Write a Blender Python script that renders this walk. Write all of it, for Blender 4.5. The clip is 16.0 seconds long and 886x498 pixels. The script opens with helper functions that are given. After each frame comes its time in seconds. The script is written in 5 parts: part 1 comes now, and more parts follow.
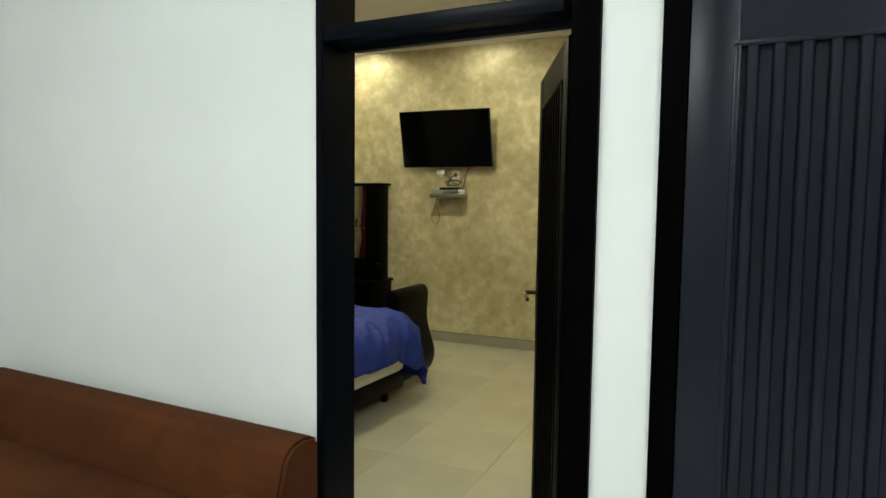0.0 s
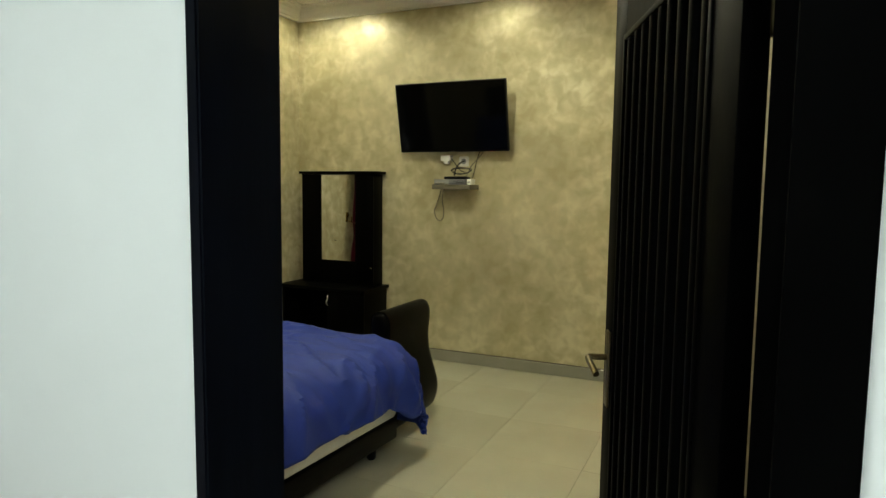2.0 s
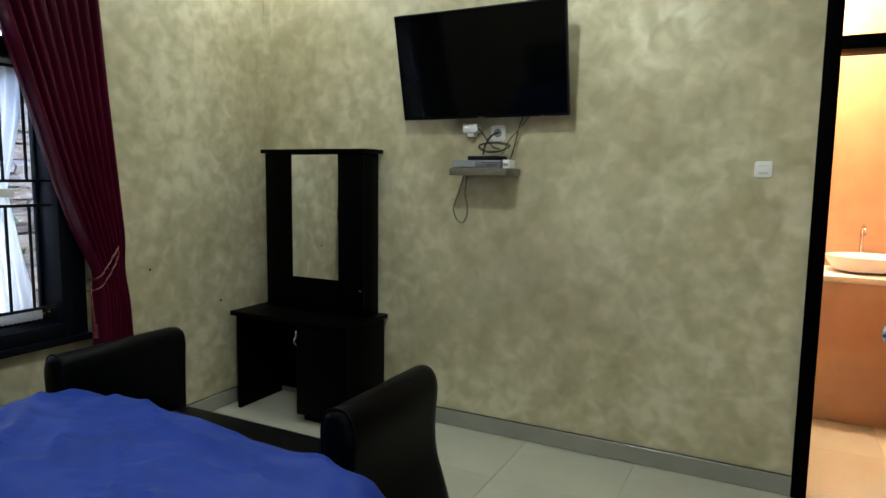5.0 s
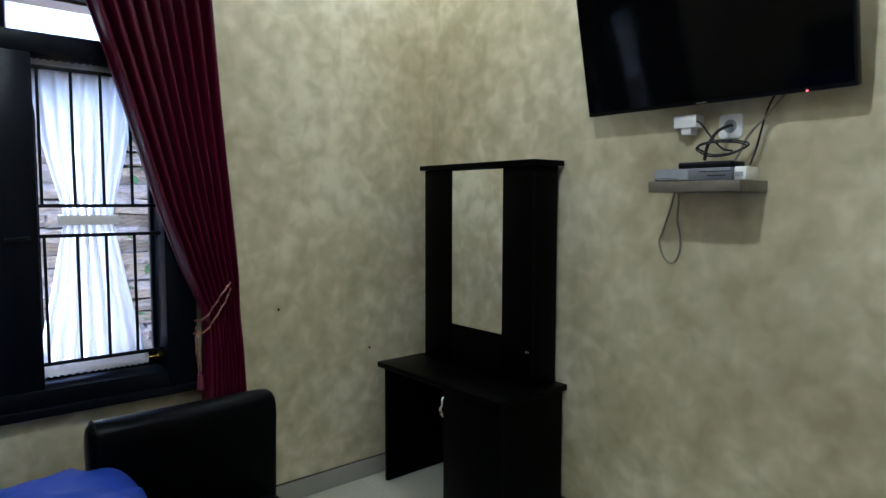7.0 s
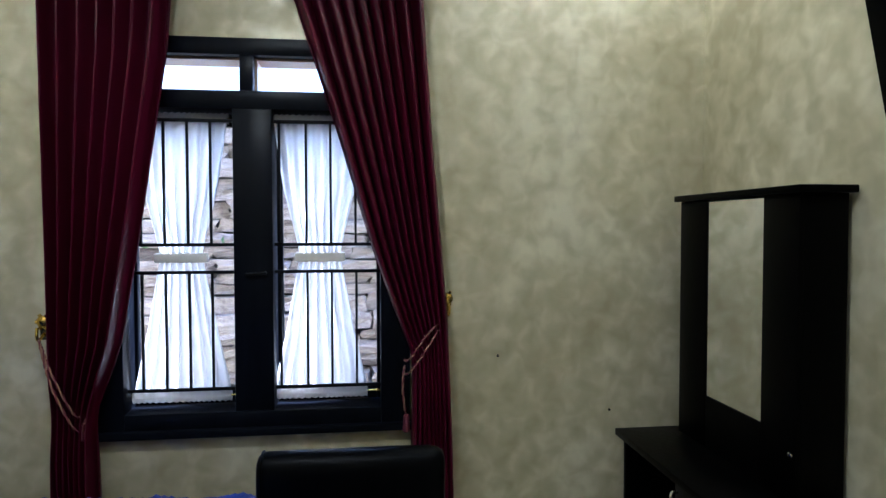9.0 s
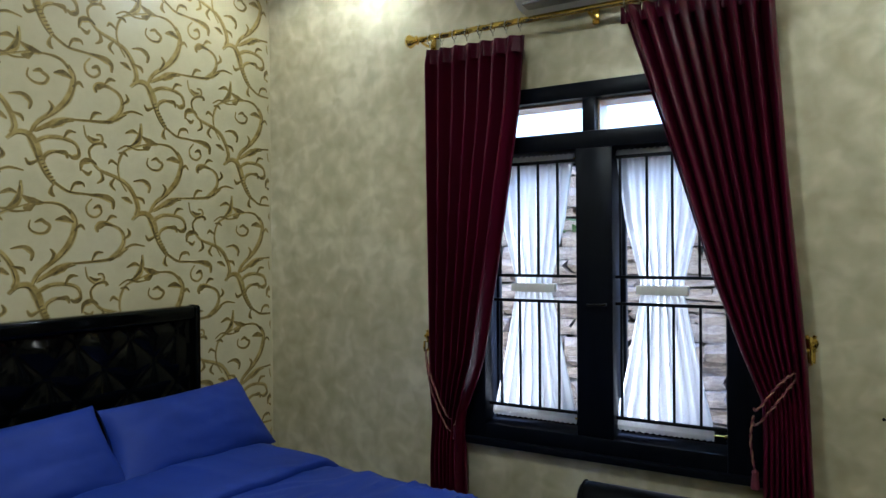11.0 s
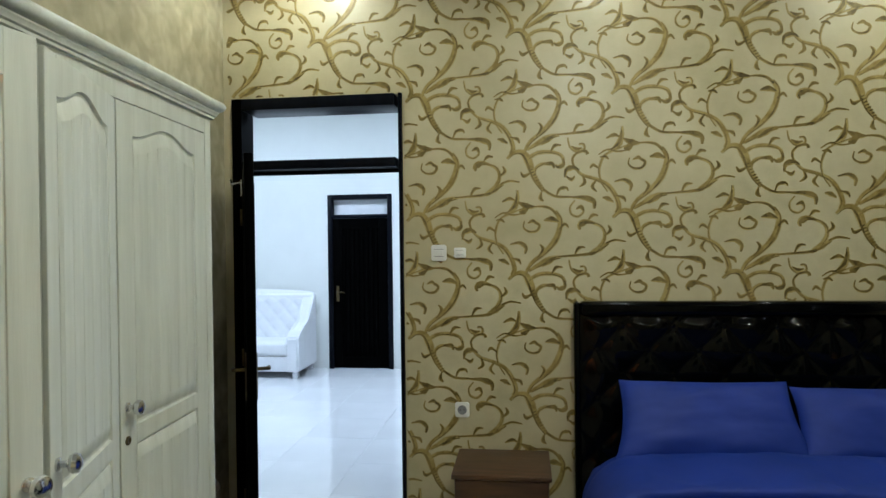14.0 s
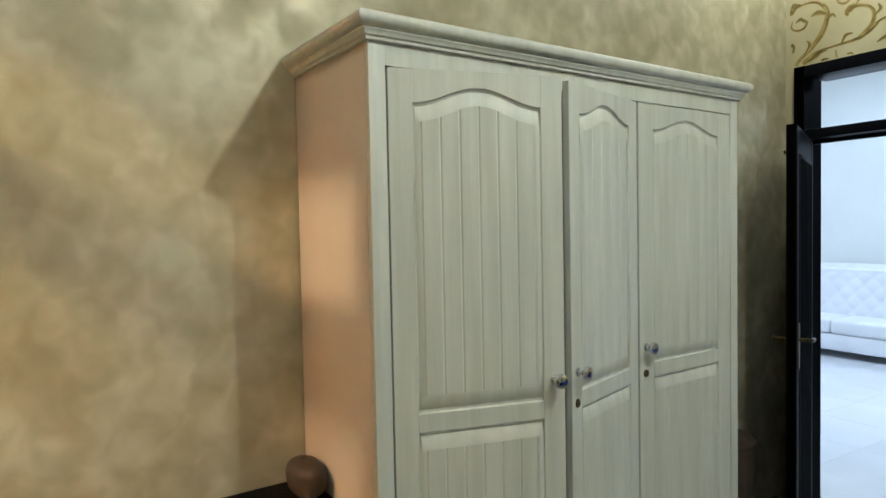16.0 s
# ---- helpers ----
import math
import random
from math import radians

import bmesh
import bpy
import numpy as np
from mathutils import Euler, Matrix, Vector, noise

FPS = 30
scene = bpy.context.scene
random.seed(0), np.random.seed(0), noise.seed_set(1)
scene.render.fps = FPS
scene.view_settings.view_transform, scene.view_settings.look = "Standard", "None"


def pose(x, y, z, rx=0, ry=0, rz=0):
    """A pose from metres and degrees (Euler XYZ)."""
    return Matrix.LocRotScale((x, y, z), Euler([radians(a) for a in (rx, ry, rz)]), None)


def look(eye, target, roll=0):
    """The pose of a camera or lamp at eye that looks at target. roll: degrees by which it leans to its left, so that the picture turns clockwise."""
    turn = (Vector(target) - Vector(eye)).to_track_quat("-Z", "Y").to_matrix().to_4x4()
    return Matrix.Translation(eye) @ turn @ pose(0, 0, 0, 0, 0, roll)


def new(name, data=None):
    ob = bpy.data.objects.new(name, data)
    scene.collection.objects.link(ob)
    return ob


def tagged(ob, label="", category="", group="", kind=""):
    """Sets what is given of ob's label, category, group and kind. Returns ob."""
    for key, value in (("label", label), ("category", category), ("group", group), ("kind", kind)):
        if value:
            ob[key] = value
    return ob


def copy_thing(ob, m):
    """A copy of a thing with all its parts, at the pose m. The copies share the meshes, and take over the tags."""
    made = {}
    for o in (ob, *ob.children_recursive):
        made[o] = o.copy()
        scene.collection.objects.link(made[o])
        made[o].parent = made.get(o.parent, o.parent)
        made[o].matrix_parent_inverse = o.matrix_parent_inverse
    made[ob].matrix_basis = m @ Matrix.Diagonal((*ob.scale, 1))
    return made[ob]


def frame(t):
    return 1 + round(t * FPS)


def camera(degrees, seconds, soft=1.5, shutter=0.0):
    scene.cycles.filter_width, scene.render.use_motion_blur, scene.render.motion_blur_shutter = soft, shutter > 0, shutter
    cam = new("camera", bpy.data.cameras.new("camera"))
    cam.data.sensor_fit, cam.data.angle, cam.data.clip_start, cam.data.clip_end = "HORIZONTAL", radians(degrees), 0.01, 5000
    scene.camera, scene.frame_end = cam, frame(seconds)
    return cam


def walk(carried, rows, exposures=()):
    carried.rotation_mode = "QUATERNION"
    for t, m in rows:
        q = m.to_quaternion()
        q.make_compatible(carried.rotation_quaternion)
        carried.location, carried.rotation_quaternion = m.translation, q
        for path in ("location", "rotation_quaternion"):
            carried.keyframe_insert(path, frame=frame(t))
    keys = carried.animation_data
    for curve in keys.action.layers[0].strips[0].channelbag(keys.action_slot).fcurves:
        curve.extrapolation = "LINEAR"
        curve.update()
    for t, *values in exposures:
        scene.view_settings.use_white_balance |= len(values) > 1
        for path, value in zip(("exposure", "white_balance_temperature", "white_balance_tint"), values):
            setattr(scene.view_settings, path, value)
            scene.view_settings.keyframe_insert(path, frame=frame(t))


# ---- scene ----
cam = camera(69.3, 16.0)
PATH = [
    (0, (4.272, -2.072, 1.470), (3.464, -0.248, 1.322), 0.7),
    (0.5, (4.15, -1.832, 1.512), (3.343, -0.01, 1.342), 0.6),
    (1, (4.063, -1.548, 1.523), (3.251, 0.271, 1.346), 0.5),
    (1.5, (3.919, -1.271, 1.533), (3.103, 0.545, 1.345), 0.7),
    (2, (3.799, -1.017, 1.504), (2.979, 0.797, 1.319), 0.7),
    (2.5, (3.678, -0.735, 1.502), (2.858, 1.079, 1.307), 0.9),
    (3, (3.537, -0.431, 1.483), (2.713, 1.381, 1.282), 0.8),
    (5.5, (2.985, 0.944, 1.497), (2.005, 2.672, 1.265), 0.8),
    (6, (2.899, 1.219, 1.469), (1.75, 2.842, 1.257), 0.4),
    (6.5, (2.868, 1.496, 1.485), (1.506, 2.948, 1.292), 0.1),
    (7, (2.819, 1.749, 1.474), (1.291, 3.031, 1.324), 0.1),
    (7.5, (2.819, 1.992, 1.477), (1.148, 3.086, 1.378), 0.1),
    (8, (2.782, 2.229, 1.472), (0.959, 3.047, 1.392), 0.0),
    (10.5, (2.762, 2.709, 1.624), (0.869, 2.066, 1.588), -0.4),
    (11, (2.774, 2.808, 1.594), (1.02, 1.848, 1.584), -0.5),
    (11.5, (2.772, 2.927, 1.567), (1.209, 1.68, 1.576), -0.5),
    (12, (2.737, 3.032, 1.555), (1.422, 1.525, 1.573), -0.5),
    (12.5, (2.694, 3.122, 1.553), (1.736, 1.367, 1.577), -0.6),
    (13, (2.711, 3.178, 1.529), (2.083, 1.279, 1.568), -0.7),
    (13.5, (2.645, 3.268, 1.601), (2.381, 1.285, 1.593), -0.6),
    (14, (2.539, 3.317, 1.597), (2.672, 1.321, 1.585), -0.7),
    (14.5, (2.464, 3.369, 1.594), (3.058, 1.459, 1.575), -1.1),
    (15, (2.353, 3.426, 1.587), (3.361, 1.698, 1.564), -1.2),
    (15.5, (2.218, 3.431, 1.582), (3.565, 1.954, 1.542), -1.1),
    (16, (2.118, 3.433, 1.597), (3.77, 2.307, 1.523), -1.1),
]
EXPOSE = [(0.0, 3.40, 6750, 1), (1.5, 3.35, 6650, 0), (3.2, 3.42, 6150, -3), (5.3, 3.38, 4850, 9), (6.5, 3.43, 4680, 14), (8.2, 3.44, 4660, 16), (10.3, 3.20, 4850, 12), (11.6, 3.17, 4780, 9), (12.5, 3.10, 4880, 5), (13.0, 3.05, 5180, 7), (14.2, 3.13, 5230, 7), (16.0, 3.12, 5200, 8)]
walk(cam, [(t, look(eye, target, roll)) for t, eye, target, roll in PATH], EXPOSE)

# ---- plan ----
X1, Y1 = 3.94, 4.04            # bedroom: window wall x=0, wardrobe wall x=X1, TV wall y=Y1
ZC, ZL = 3.17, 3.60            # ceilings of bedroom and living room
TH = 0.17                      # wall thickness
# the wallpaper wall runs slightly askew: its own frame, u along it, v into the bedroom
A = Matrix.Translation((0, 0.16, 0)) @ Matrix.Rotation(math.atan(-0.058), 4, "Z")
ID = Matrix.Identity(4)
rng = random.Random(7)

# ---- world, sun and lamps ----
world = bpy.data.worlds.new("sky")
scene.world = world
world.use_nodes = True
wn = world.node_tree
sky = wn.nodes.new("ShaderNodeTexSky")
sky.sky_type = "NISHITA"
sky.sun_disc = False
sky.sun_elevation, sky.sun_rotation = radians(50), radians(-18)
wn.links.new(sky.outputs["Color"], wn.nodes["Background"].inputs["Color"])
wn.nodes["Background"].inputs["Strength"].default_value = 0.15


def lamp(name, kind, at, target, energy, colour, **more):
    data = bpy.data.lights.new(name, kind)
    data.energy, data.color = energy, colour
    for key, value in more.items():
        if key == "spot":
            data.spot_size, data.spot_blend = radians(value), 0.5
        elif key == "radius":
            data.shadow_soft_size = value
        elif key == "size":
            data.shape, data.size, data.size_y = "RECTANGLE", *value
        elif key == "angle":
            data.angle = radians(value)
    ob = new(name, data)
    ob.matrix_basis = look(at, target)
    return ob


lamp("sun", "SUN", (-3.2, 10.0, 11.5), (-0.5, 2, 1.2), 3.8, (1.0, 0.95, 0.86), angle=0.6)
WARM = (1.0, 0.915, 0.67)
DOWN = [(0.48, 3.50), (1.95, 3.50), (3.25, 3.45), (0.5, 0.62), (1.95, 0.55), (3.45, 0.42), (2.02, 2.10)]
WATTS = [3.9, 1.9, 0.7, 3.2, 2.2, 3.2, 10.2]
for (dx, dy), watts in zip(DOWN, WATTS):
    lamp("downlight_lamp", "SPOT", (dx, dy, ZC - 0.03), (dx, dy, 0), watts, WARM, spot=168, radius=0.045)
lamp("bathroom_lamp", "POINT", (3.1, 5.5, 2.95), (3.1, 5.5, 0), 28.0, (1.0, 0.62, 0.31), radius=0.06)
for lx, ly in ((2.6, -3.0), (5.6, -3.0)):
    lamp("living_lamp", "AREA", (lx, ly, ZL - 0.06), (lx, ly, 0), 6.7, (0.90, 0.94, 1.0), size=(1.2, 0.6))

# ---- materials ----


def nodes_of(name):
    m = bpy.data.materials.new(name)
    m.use_nodes = True
    t = m.node_tree
    return m, t, t.nodes["Principled BSDF"]


def ramp(t, fac, stops):
    r = t.nodes.new("ShaderNodeValToRGB")
    e = r.color_ramp.elements
    while len(e) < len(stops):
        e.new(0.5)
    for el, (p, c) in zip(e, stops):
        el.position, el.color = p, (*c, 1)
    t.links.new(fac, r.inputs["Fac"])
    return r.outputs["Color"]


def noise_tex(t, scale, detail=4.0, rough=0.55, distortion=0.0, stretch=None, coord="Object"):
    tc = t.nodes.new("ShaderNodeTexCoord")
    n = t.nodes.new("ShaderNodeTexNoise")
    n.inputs["Scale"].default_value = scale
    n.inputs["Detail"].default_value = detail
    n.inputs["Roughness"].default_value = rough
    n.inputs["Distortion"].default_value = distortion
    src = tc.outputs[coord]
    if stretch:
        mp = t.nodes.new("ShaderNodeMapping")
        mp.inputs["Scale"].default_value = stretch
        t.links.new(src, mp.inputs["Vector"])
        src = mp.outputs["Vector"]
    t.links.new(src, n.inputs["Vector"])
    return n.outputs["Fac"]


def bump(t, b, height, strength=0.2, distance=0.01):
    n = t.nodes.new("ShaderNodeBump")
    n.inputs["Strength"].default_value = strength
    n.inputs["Distance"].default_value = distance
    t.links.new(height, n.inputs["Height"])
    t.links.new(n.outputs["Normal"], b.inputs["Normal"])


def surface(name, dark, light, scale=3.0, rough=(0.4, 0.55), grain=40.0, relief=0.1, metallic=0.0, distortion=0.0, stretch=None, lo=0.3, hi=0.7, coat=0.0, sheen=0.0, spec=0.5):
    """A two-scale surface: broad variation between two colours, fine grain in relief and gloss."""
    m, t, b = nodes_of(name)
    broad = noise_tex(t, scale, 5, 0.6, distortion, stretch)
    fine = noise_tex(t, grain, 3, 0.6, 0, stretch)
    t.links.new(ramp(t, broad, [(lo, dark), (hi, light)]), b.inputs["Base Color"])
    rr = t.nodes.new("ShaderNodeMapRange")
    rr.inputs["To Min"].default_value, rr.inputs["To Max"].default_value = rough
    t.links.new(fine, rr.inputs["Value"])
    t.links.new(rr.outputs["Result"], b.inputs["Roughness"])
    b.inputs["Metallic"].default_value = metallic
    b.inputs["Coat Weight"].default_value = coat
    b.inputs["Specular IOR Level"].default_value = spec
    b.inputs["Sheen Weight"].default_value = sheen
    if relief:
        bump(t, b, fine, relief, 0.004)
    return m


def plaster():
    """Sponged pearl paint: soft clouds of two beiges under short curled strokes that shine."""
    m, t, b = nodes_of("sponged_paint")
    clouds = noise_tex(t, 1.9, 5, 0.55, 0.4)
    curls = noise_tex(t, 11.0, 1.6, 0.5, 0.35)
    mix = t.nodes.new("ShaderNodeMix")
    mix.data_type = "FLOAT"
    mix.inputs[0].default_value = 0.46
    t.links.new(clouds, mix.inputs[2])
    t.links.new(curls, mix.inputs[3])
    t.links.new(ramp(t, mix.outputs[0], [(0.35, (0.375, 0.332, 0.198)), (0.5, (0.478, 0.434, 0.276)), (0.64, (0.635, 0.59, 0.415))]), b.inputs["Base Color"])
    rr = t.nodes.new("ShaderNodeMapRange")
    rr.inputs["From Min"].default_value, rr.inputs["From Max"].default_value = 0.38, 0.62
    rr.inputs["To Min"].default_value, rr.inputs["To Max"].default_value = 0.54, 0.34
    t.links.new(curls, rr.inputs["Value"])
    t.links.new(rr.outputs["Result"], b.inputs["Roughness"])
    b.inputs["Metallic"].default_value = 0.2
    bump(t, b, curls, 0.13, 0.015)
    return m


def tile_mat(name, dark, light, rough):
    m, t, b = nodes_of(name)
    cloud = noise_tex(t, 1.7, 5, 0.6, 0.5)
    oi = t.nodes.new("ShaderNodeObjectInfo")
    add = t.nodes.new("ShaderNodeMath")
    add.operation = "MULTIPLY_ADD"
    add.inputs[1].default_value = 0.16
    t.links.new(oi.outputs["Random"], add.inputs[0])
    t.links.new(cloud, add.inputs[2])
    t.links.new(ramp(t, add.outputs[0], [(0.3, dark), (0.8, light)]), b.inputs["Base Color"])
    rr = t.nodes.new("ShaderNodeMapRange")
    rr.inputs["To Min"].default_value, rr.inputs["To Max"].default_value = rough
    t.links.new(noise_tex(t, 6, 3), rr.inputs["Value"])
    t.links.new(rr.outputs["Result"], b.inputs["Roughness"])
    return m


def sheer_mat():
    m, t, b = nodes_of("sheer_voile")
    b.inputs["Base Color"].default_value = (0.74, 0.74, 0.75, 1)
    b.inputs["Roughness"].default_value = 0.8
    tr = t.nodes.new("ShaderNodeBsdfTranslucent")
    tr.inputs["Color"].default_value = (0.74, 0.73, 0.73, 1)
    clear = t.nodes.new("ShaderNodeBsdfTransparent")
    m1, m2 = t.nodes.new("ShaderNodeMixShader"), t.nodes.new("ShaderNodeMixShader")
    m1.inputs[0].default_value = 0.7
    t.links.new(b.outputs[0], m1.inputs[1])
    t.links.new(tr.outputs[0], m1.inputs[2])
    wv = noise_tex(t, 60, 2, 0.5, 0, (1, 1, 0.02))
    rr = t.nodes.new("ShaderNodeMapRange")
    rr.inputs["To Min"].default_value, rr.inputs["To Max"].default_value = 0.0, 0.16
    t.links.new(wv, rr.inputs["Value"])
    t.links.new(rr.outputs["Result"], m2.inputs[0])
    t.links.new(m1.outputs[0], m2.inputs[1])
    t.links.new(clear.outputs[0], m2.inputs[2])
    t.links.new(m2.outputs[0], t.nodes["Material Output"].inputs["Surface"])
    return m


def glass_mat(name, rough=0.0, tint=(1, 1, 1)):
    m, t, b = nodes_of(name)
    b.inputs["Base Color"].default_value = (*tint, 1)
    b.inputs["Transmission Weight"].default_value = 1
    b.inputs["Roughness"].default_value = rough
    b.inputs["IOR"].default_value = 1.45
    return m


def glow(name, colour, strength):
    m, t, b = nodes_of(name)
    b.inputs["Base Color"].default_value = (0.8, 0.8, 0.8, 1)
    b.inputs["Emission Color"].default_value = (*colour, 1)
    b.inputs["Emission Strength"].default_value = strength
    return m


M = {
    "plaster": plaster(),
    "paper": surface("wallpaper", (0.43, 0.38, 0.225), (0.575, 0.52, 0.345), 2.6, (0.30, 0.42), 160, 0.06),
    "print_pale": surface("wallpaper_pale_print", (0.36, 0.29, 0.13), (0.49, 0.42, 0.235), 14, (0.34, 0.45), 200, 0.05, lo=0.36, hi=0.62),
    "print_gold": surface("wallpaper_gold_print", (0.235, 0.167, 0.034), (0.40, 0.305, 0.10), 16, (0.32, 0.45), 200, 0.05, lo=0.36, hi=0.62),
    "print": surface("wallpaper_print", (0.095, 0.066, 0.015), (0.25, 0.183, 0.05), 18, (0.35, 0.5), 200, 0.05, lo=0.36, hi=0.62),
    "white_wall": surface("white_emulsion", (0.72, 0.735, 0.70), (0.78, 0.795, 0.76), 1.1, (0.55, 0.7), 120, 0.06),
    "ceiling": surface("ceiling_paint", (0.74, 0.72, 0.66), (0.79, 0.77, 0.71), 1.5, (0.6, 0.75), 90, 0.05),
    "black_wood": surface("black_lacquered_wood", (0.0015, 0.0015, 0.002), (0.003, 0.0033, 0.004), 5, (0.24, 0.38), 30, 0.05, stretch=(6, 6, 0.6), spec=0.05),
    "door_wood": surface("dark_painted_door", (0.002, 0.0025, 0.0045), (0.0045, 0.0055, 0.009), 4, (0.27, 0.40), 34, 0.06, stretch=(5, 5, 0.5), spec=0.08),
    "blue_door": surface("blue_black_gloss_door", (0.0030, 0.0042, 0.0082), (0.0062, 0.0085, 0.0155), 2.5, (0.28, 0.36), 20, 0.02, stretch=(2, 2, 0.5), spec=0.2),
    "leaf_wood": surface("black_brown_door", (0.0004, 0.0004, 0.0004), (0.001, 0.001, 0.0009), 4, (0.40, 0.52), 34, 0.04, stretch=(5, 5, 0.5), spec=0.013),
    "blackboard": surface("black_laminate", (0.0005, 0.0005, 0.0005), (0.0012, 0.0012, 0.0011), 8, (0.30, 0.46), 60, 0.08, stretch=(1, 1, 0.25), spec=0.03),
    "floor": tile_mat("cream_polished_tile", (0.38, 0.37, 0.29), (0.45, 0.44, 0.355), (0.10, 0.17)),
    "floor_white": tile_mat("white_polished_tile", (0.70, 0.71, 0.72), (0.78, 0.79, 0.80), (0.05, 0.10)),
    "grout": surface("tile_grout", (0.36, 0.345, 0.27), (0.41, 0.395, 0.315), 8, (0.6, 0.8), 90, 0.1),
    "skirting": surface("grey_skirting_tile", (0.24, 0.235, 0.195), (0.30, 0.29, 0.245), 2.5, (0.16, 0.26), 70, 0.05),
    "blue": surface("royal_blue_cotton", (0.008, 0.025, 0.20), (0.014, 0.035, 0.265), 3.5, (0.52, 0.68), 420, 0.12, spec=0.3),
    "ticking": surface("white_mattress_ticking", (0.62, 0.60, 0.55), (0.72, 0.70, 0.66), 9, (0.6, 0.75), 220, 0.15),
    "leather": surface("black_leather", (0.0008, 0.0009, 0.0011), (0.0018, 0.002, 0.0026), 6, (0.24, 0.34), 260, 0.16, spec=0.05),
    "gloss_leather": surface("glossy_black_vinyl", (0.001, 0.0012, 0.0012), (0.002, 0.0025, 0.0025), 5, (0.05, 0.10), 200, 0.03, spec=0.14),
    "curtain": surface("burgundy_satin", (0.034, 0.0009, 0.007), (0.068, 0.0022, 0.0155), 3, (0.33, 0.46), 300, 0.06, stretch=(1, 1, 0.15), spec=0.17),
    "rope_red": surface("burgundy_cord", (0.07, 0.006, 0.015), (0.12, 0.012, 0.03), 30, (0.6, 0.75), 300, 0.1),
    "rope_gold": surface("cream_cord", (0.16, 0.075, 0.045), (0.28, 0.15, 0.09), 30, (0.5, 0.7), 300, 0.1),
    "brass": surface("polished_brass", (0.60, 0.40, 0.06), (0.78, 0.56, 0.12), 6, (0.16, 0.28), 80, 0.03, metallic=1.0),
    "old_brass": surface("aged_brass", (0.06, 0.045, 0.02), (0.19, 0.145, 0.07), 18, (0.28, 0.42), 90, 0.05, metallic=1.0),
    "chrome": surface("brushed_chrome", (0.55, 0.55, 0.57), (0.72, 0.72, 0.74), 10, (0.14, 0.24), 120, 0.03, metallic=1.0),
    "cream_wood": surface("cream_limed_wood", (0.53, 0.535, 0.455), (0.65, 0.655, 0.575), 5, (0.36, 0.5), 46, 0.08, stretch=(5, 5, 0.35)),
    "cream_side": surface("pale_laminate_side", (0.52, 0.47, 0.385), (0.59, 0.54, 0.455), 2.0, (0.4, 0.5), 60, 0.04),
    "walnut": surface("walnut_wood", (0.036, 0.018, 0.009), (0.090, 0.044, 0.020), 5, (0.3, 0.45), 36, 0.08, stretch=(0.7, 7, 7)),
    "brown_suede": surface("brown_suede", (0.058, 0.017, 0.005), (0.092, 0.029, 0.008), 4, (0.8, 0.92), 180, 0.2, spec=0.15),
    "white_leather": surface("white_leather", (0.74, 0.75, 0.77), (0.82, 0.83, 0.85), 4, (0.36, 0.5), 150, 0.12),
    "plastic_white": surface("white_plastic", (0.70, 0.70, 0.68), (0.78, 0.78, 0.76), 6, (0.3, 0.4), 120, 0.03),
    "plastic_grey": surface("grey_plastic", (0.20, 0.21, 0.22), (0.27, 0.28, 0.30), 8, (0.35, 0.5), 140, 0.04),
    "plastic_black": surface("black_plastic", (0.003, 0.003, 0.0035), (0.006, 0.006, 0.007), 8, (0.3, 0.45), 140, 0.04, spec=0.10),
    "cable": surface("black_cable", (0.012, 0.012, 0.012), (0.02, 0.02, 0.02), 20, (0.45, 0.6), 140, 0.02, spec=0.20),
    "cable_grey": surface("grey_cable", (0.14, 0.125, 0.09), (0.20, 0.18, 0.13), 20, (0.45, 0.6), 140, 0.02),
    "screen": surface("tv_screen", (0.001, 0.0012, 0.0015), (0.0015, 0.0018, 0.002), 2, (0.06, 0.09), 60, 0.0, spec=0.14),
    "silver": surface("silver_box", (0.15, 0.155, 0.18), (0.22, 0.225, 0.25), 6, (0.3, 0.42), 90, 0.03, metallic=0.4),
    "shelf_wood": surface("grey_veneer", (0.085, 0.075, 0.052), (0.15, 0.13, 0.095), 9, (0.3, 0.45), 60, 0.06, stretch=(1, 4, 4)),
    "iron": surface("black_iron", (0.003, 0.003, 0.0035), (0.006, 0.006, 0.007), 12, (0.4, 0.55), 90, 0.1, spec=0.10),
    "bin": surface("dark_brown_plastic", (0.045, 0.034, 0.024), (0.07, 0.054, 0.04), 6, (0.35, 0.5), 80, 0.06, spec=0.20),
    "orange_tile": surface("orange_wall_tile", (0.44, 0.275, 0.155), (0.52, 0.345, 0.205), 3, (0.2, 0.3), 60, 0.04),
    "stone": surface("split_stone", (0.16, 0.125, 0.113), (0.40, 0.335, 0.31), 5, (0.75, 0.92), 26, 0.9, distortion=0.6),
    "earth": surface("earth", (0.07, 0.055, 0.035), (0.13, 0.11, 0.075), 4, (0.85, 0.95), 30, 0.7),
    "leafgreen": surface("fern_leaf", (0.035, 0.075, 0.018), (0.08, 0.14, 0.035), 9, (0.4, 0.6), 60, 0.1),
    "blue_scrap": surface("bright_blue_plastic", (0.02, 0.17, 0.5), (0.03, 0.23, 0.62), 6, (0.4, 0.5), 60, 0.05),
    "sheer": sheer_mat(),
    "glass": glass_mat("window_glass"),
    "frosted": glass_mat("frosted_glass", 0.55, (0.97, 0.96, 0.93)),
    "glow": glow("downlight_diffuser", (1.0, 0.95, 0.82), 2.0),
    "glow_cool": glow("ceiling_panel_diffuser", (0.9, 0.95, 1.0), 0.7),
    "led": glow("standby_led", (1.0, 0.03, 0.02), 0.3),
}
mm, mt, mb = nodes_of("mirror_silver")
mb.inputs["Base Color"].default_value = (0.86, 0.87, 0.86, 1)
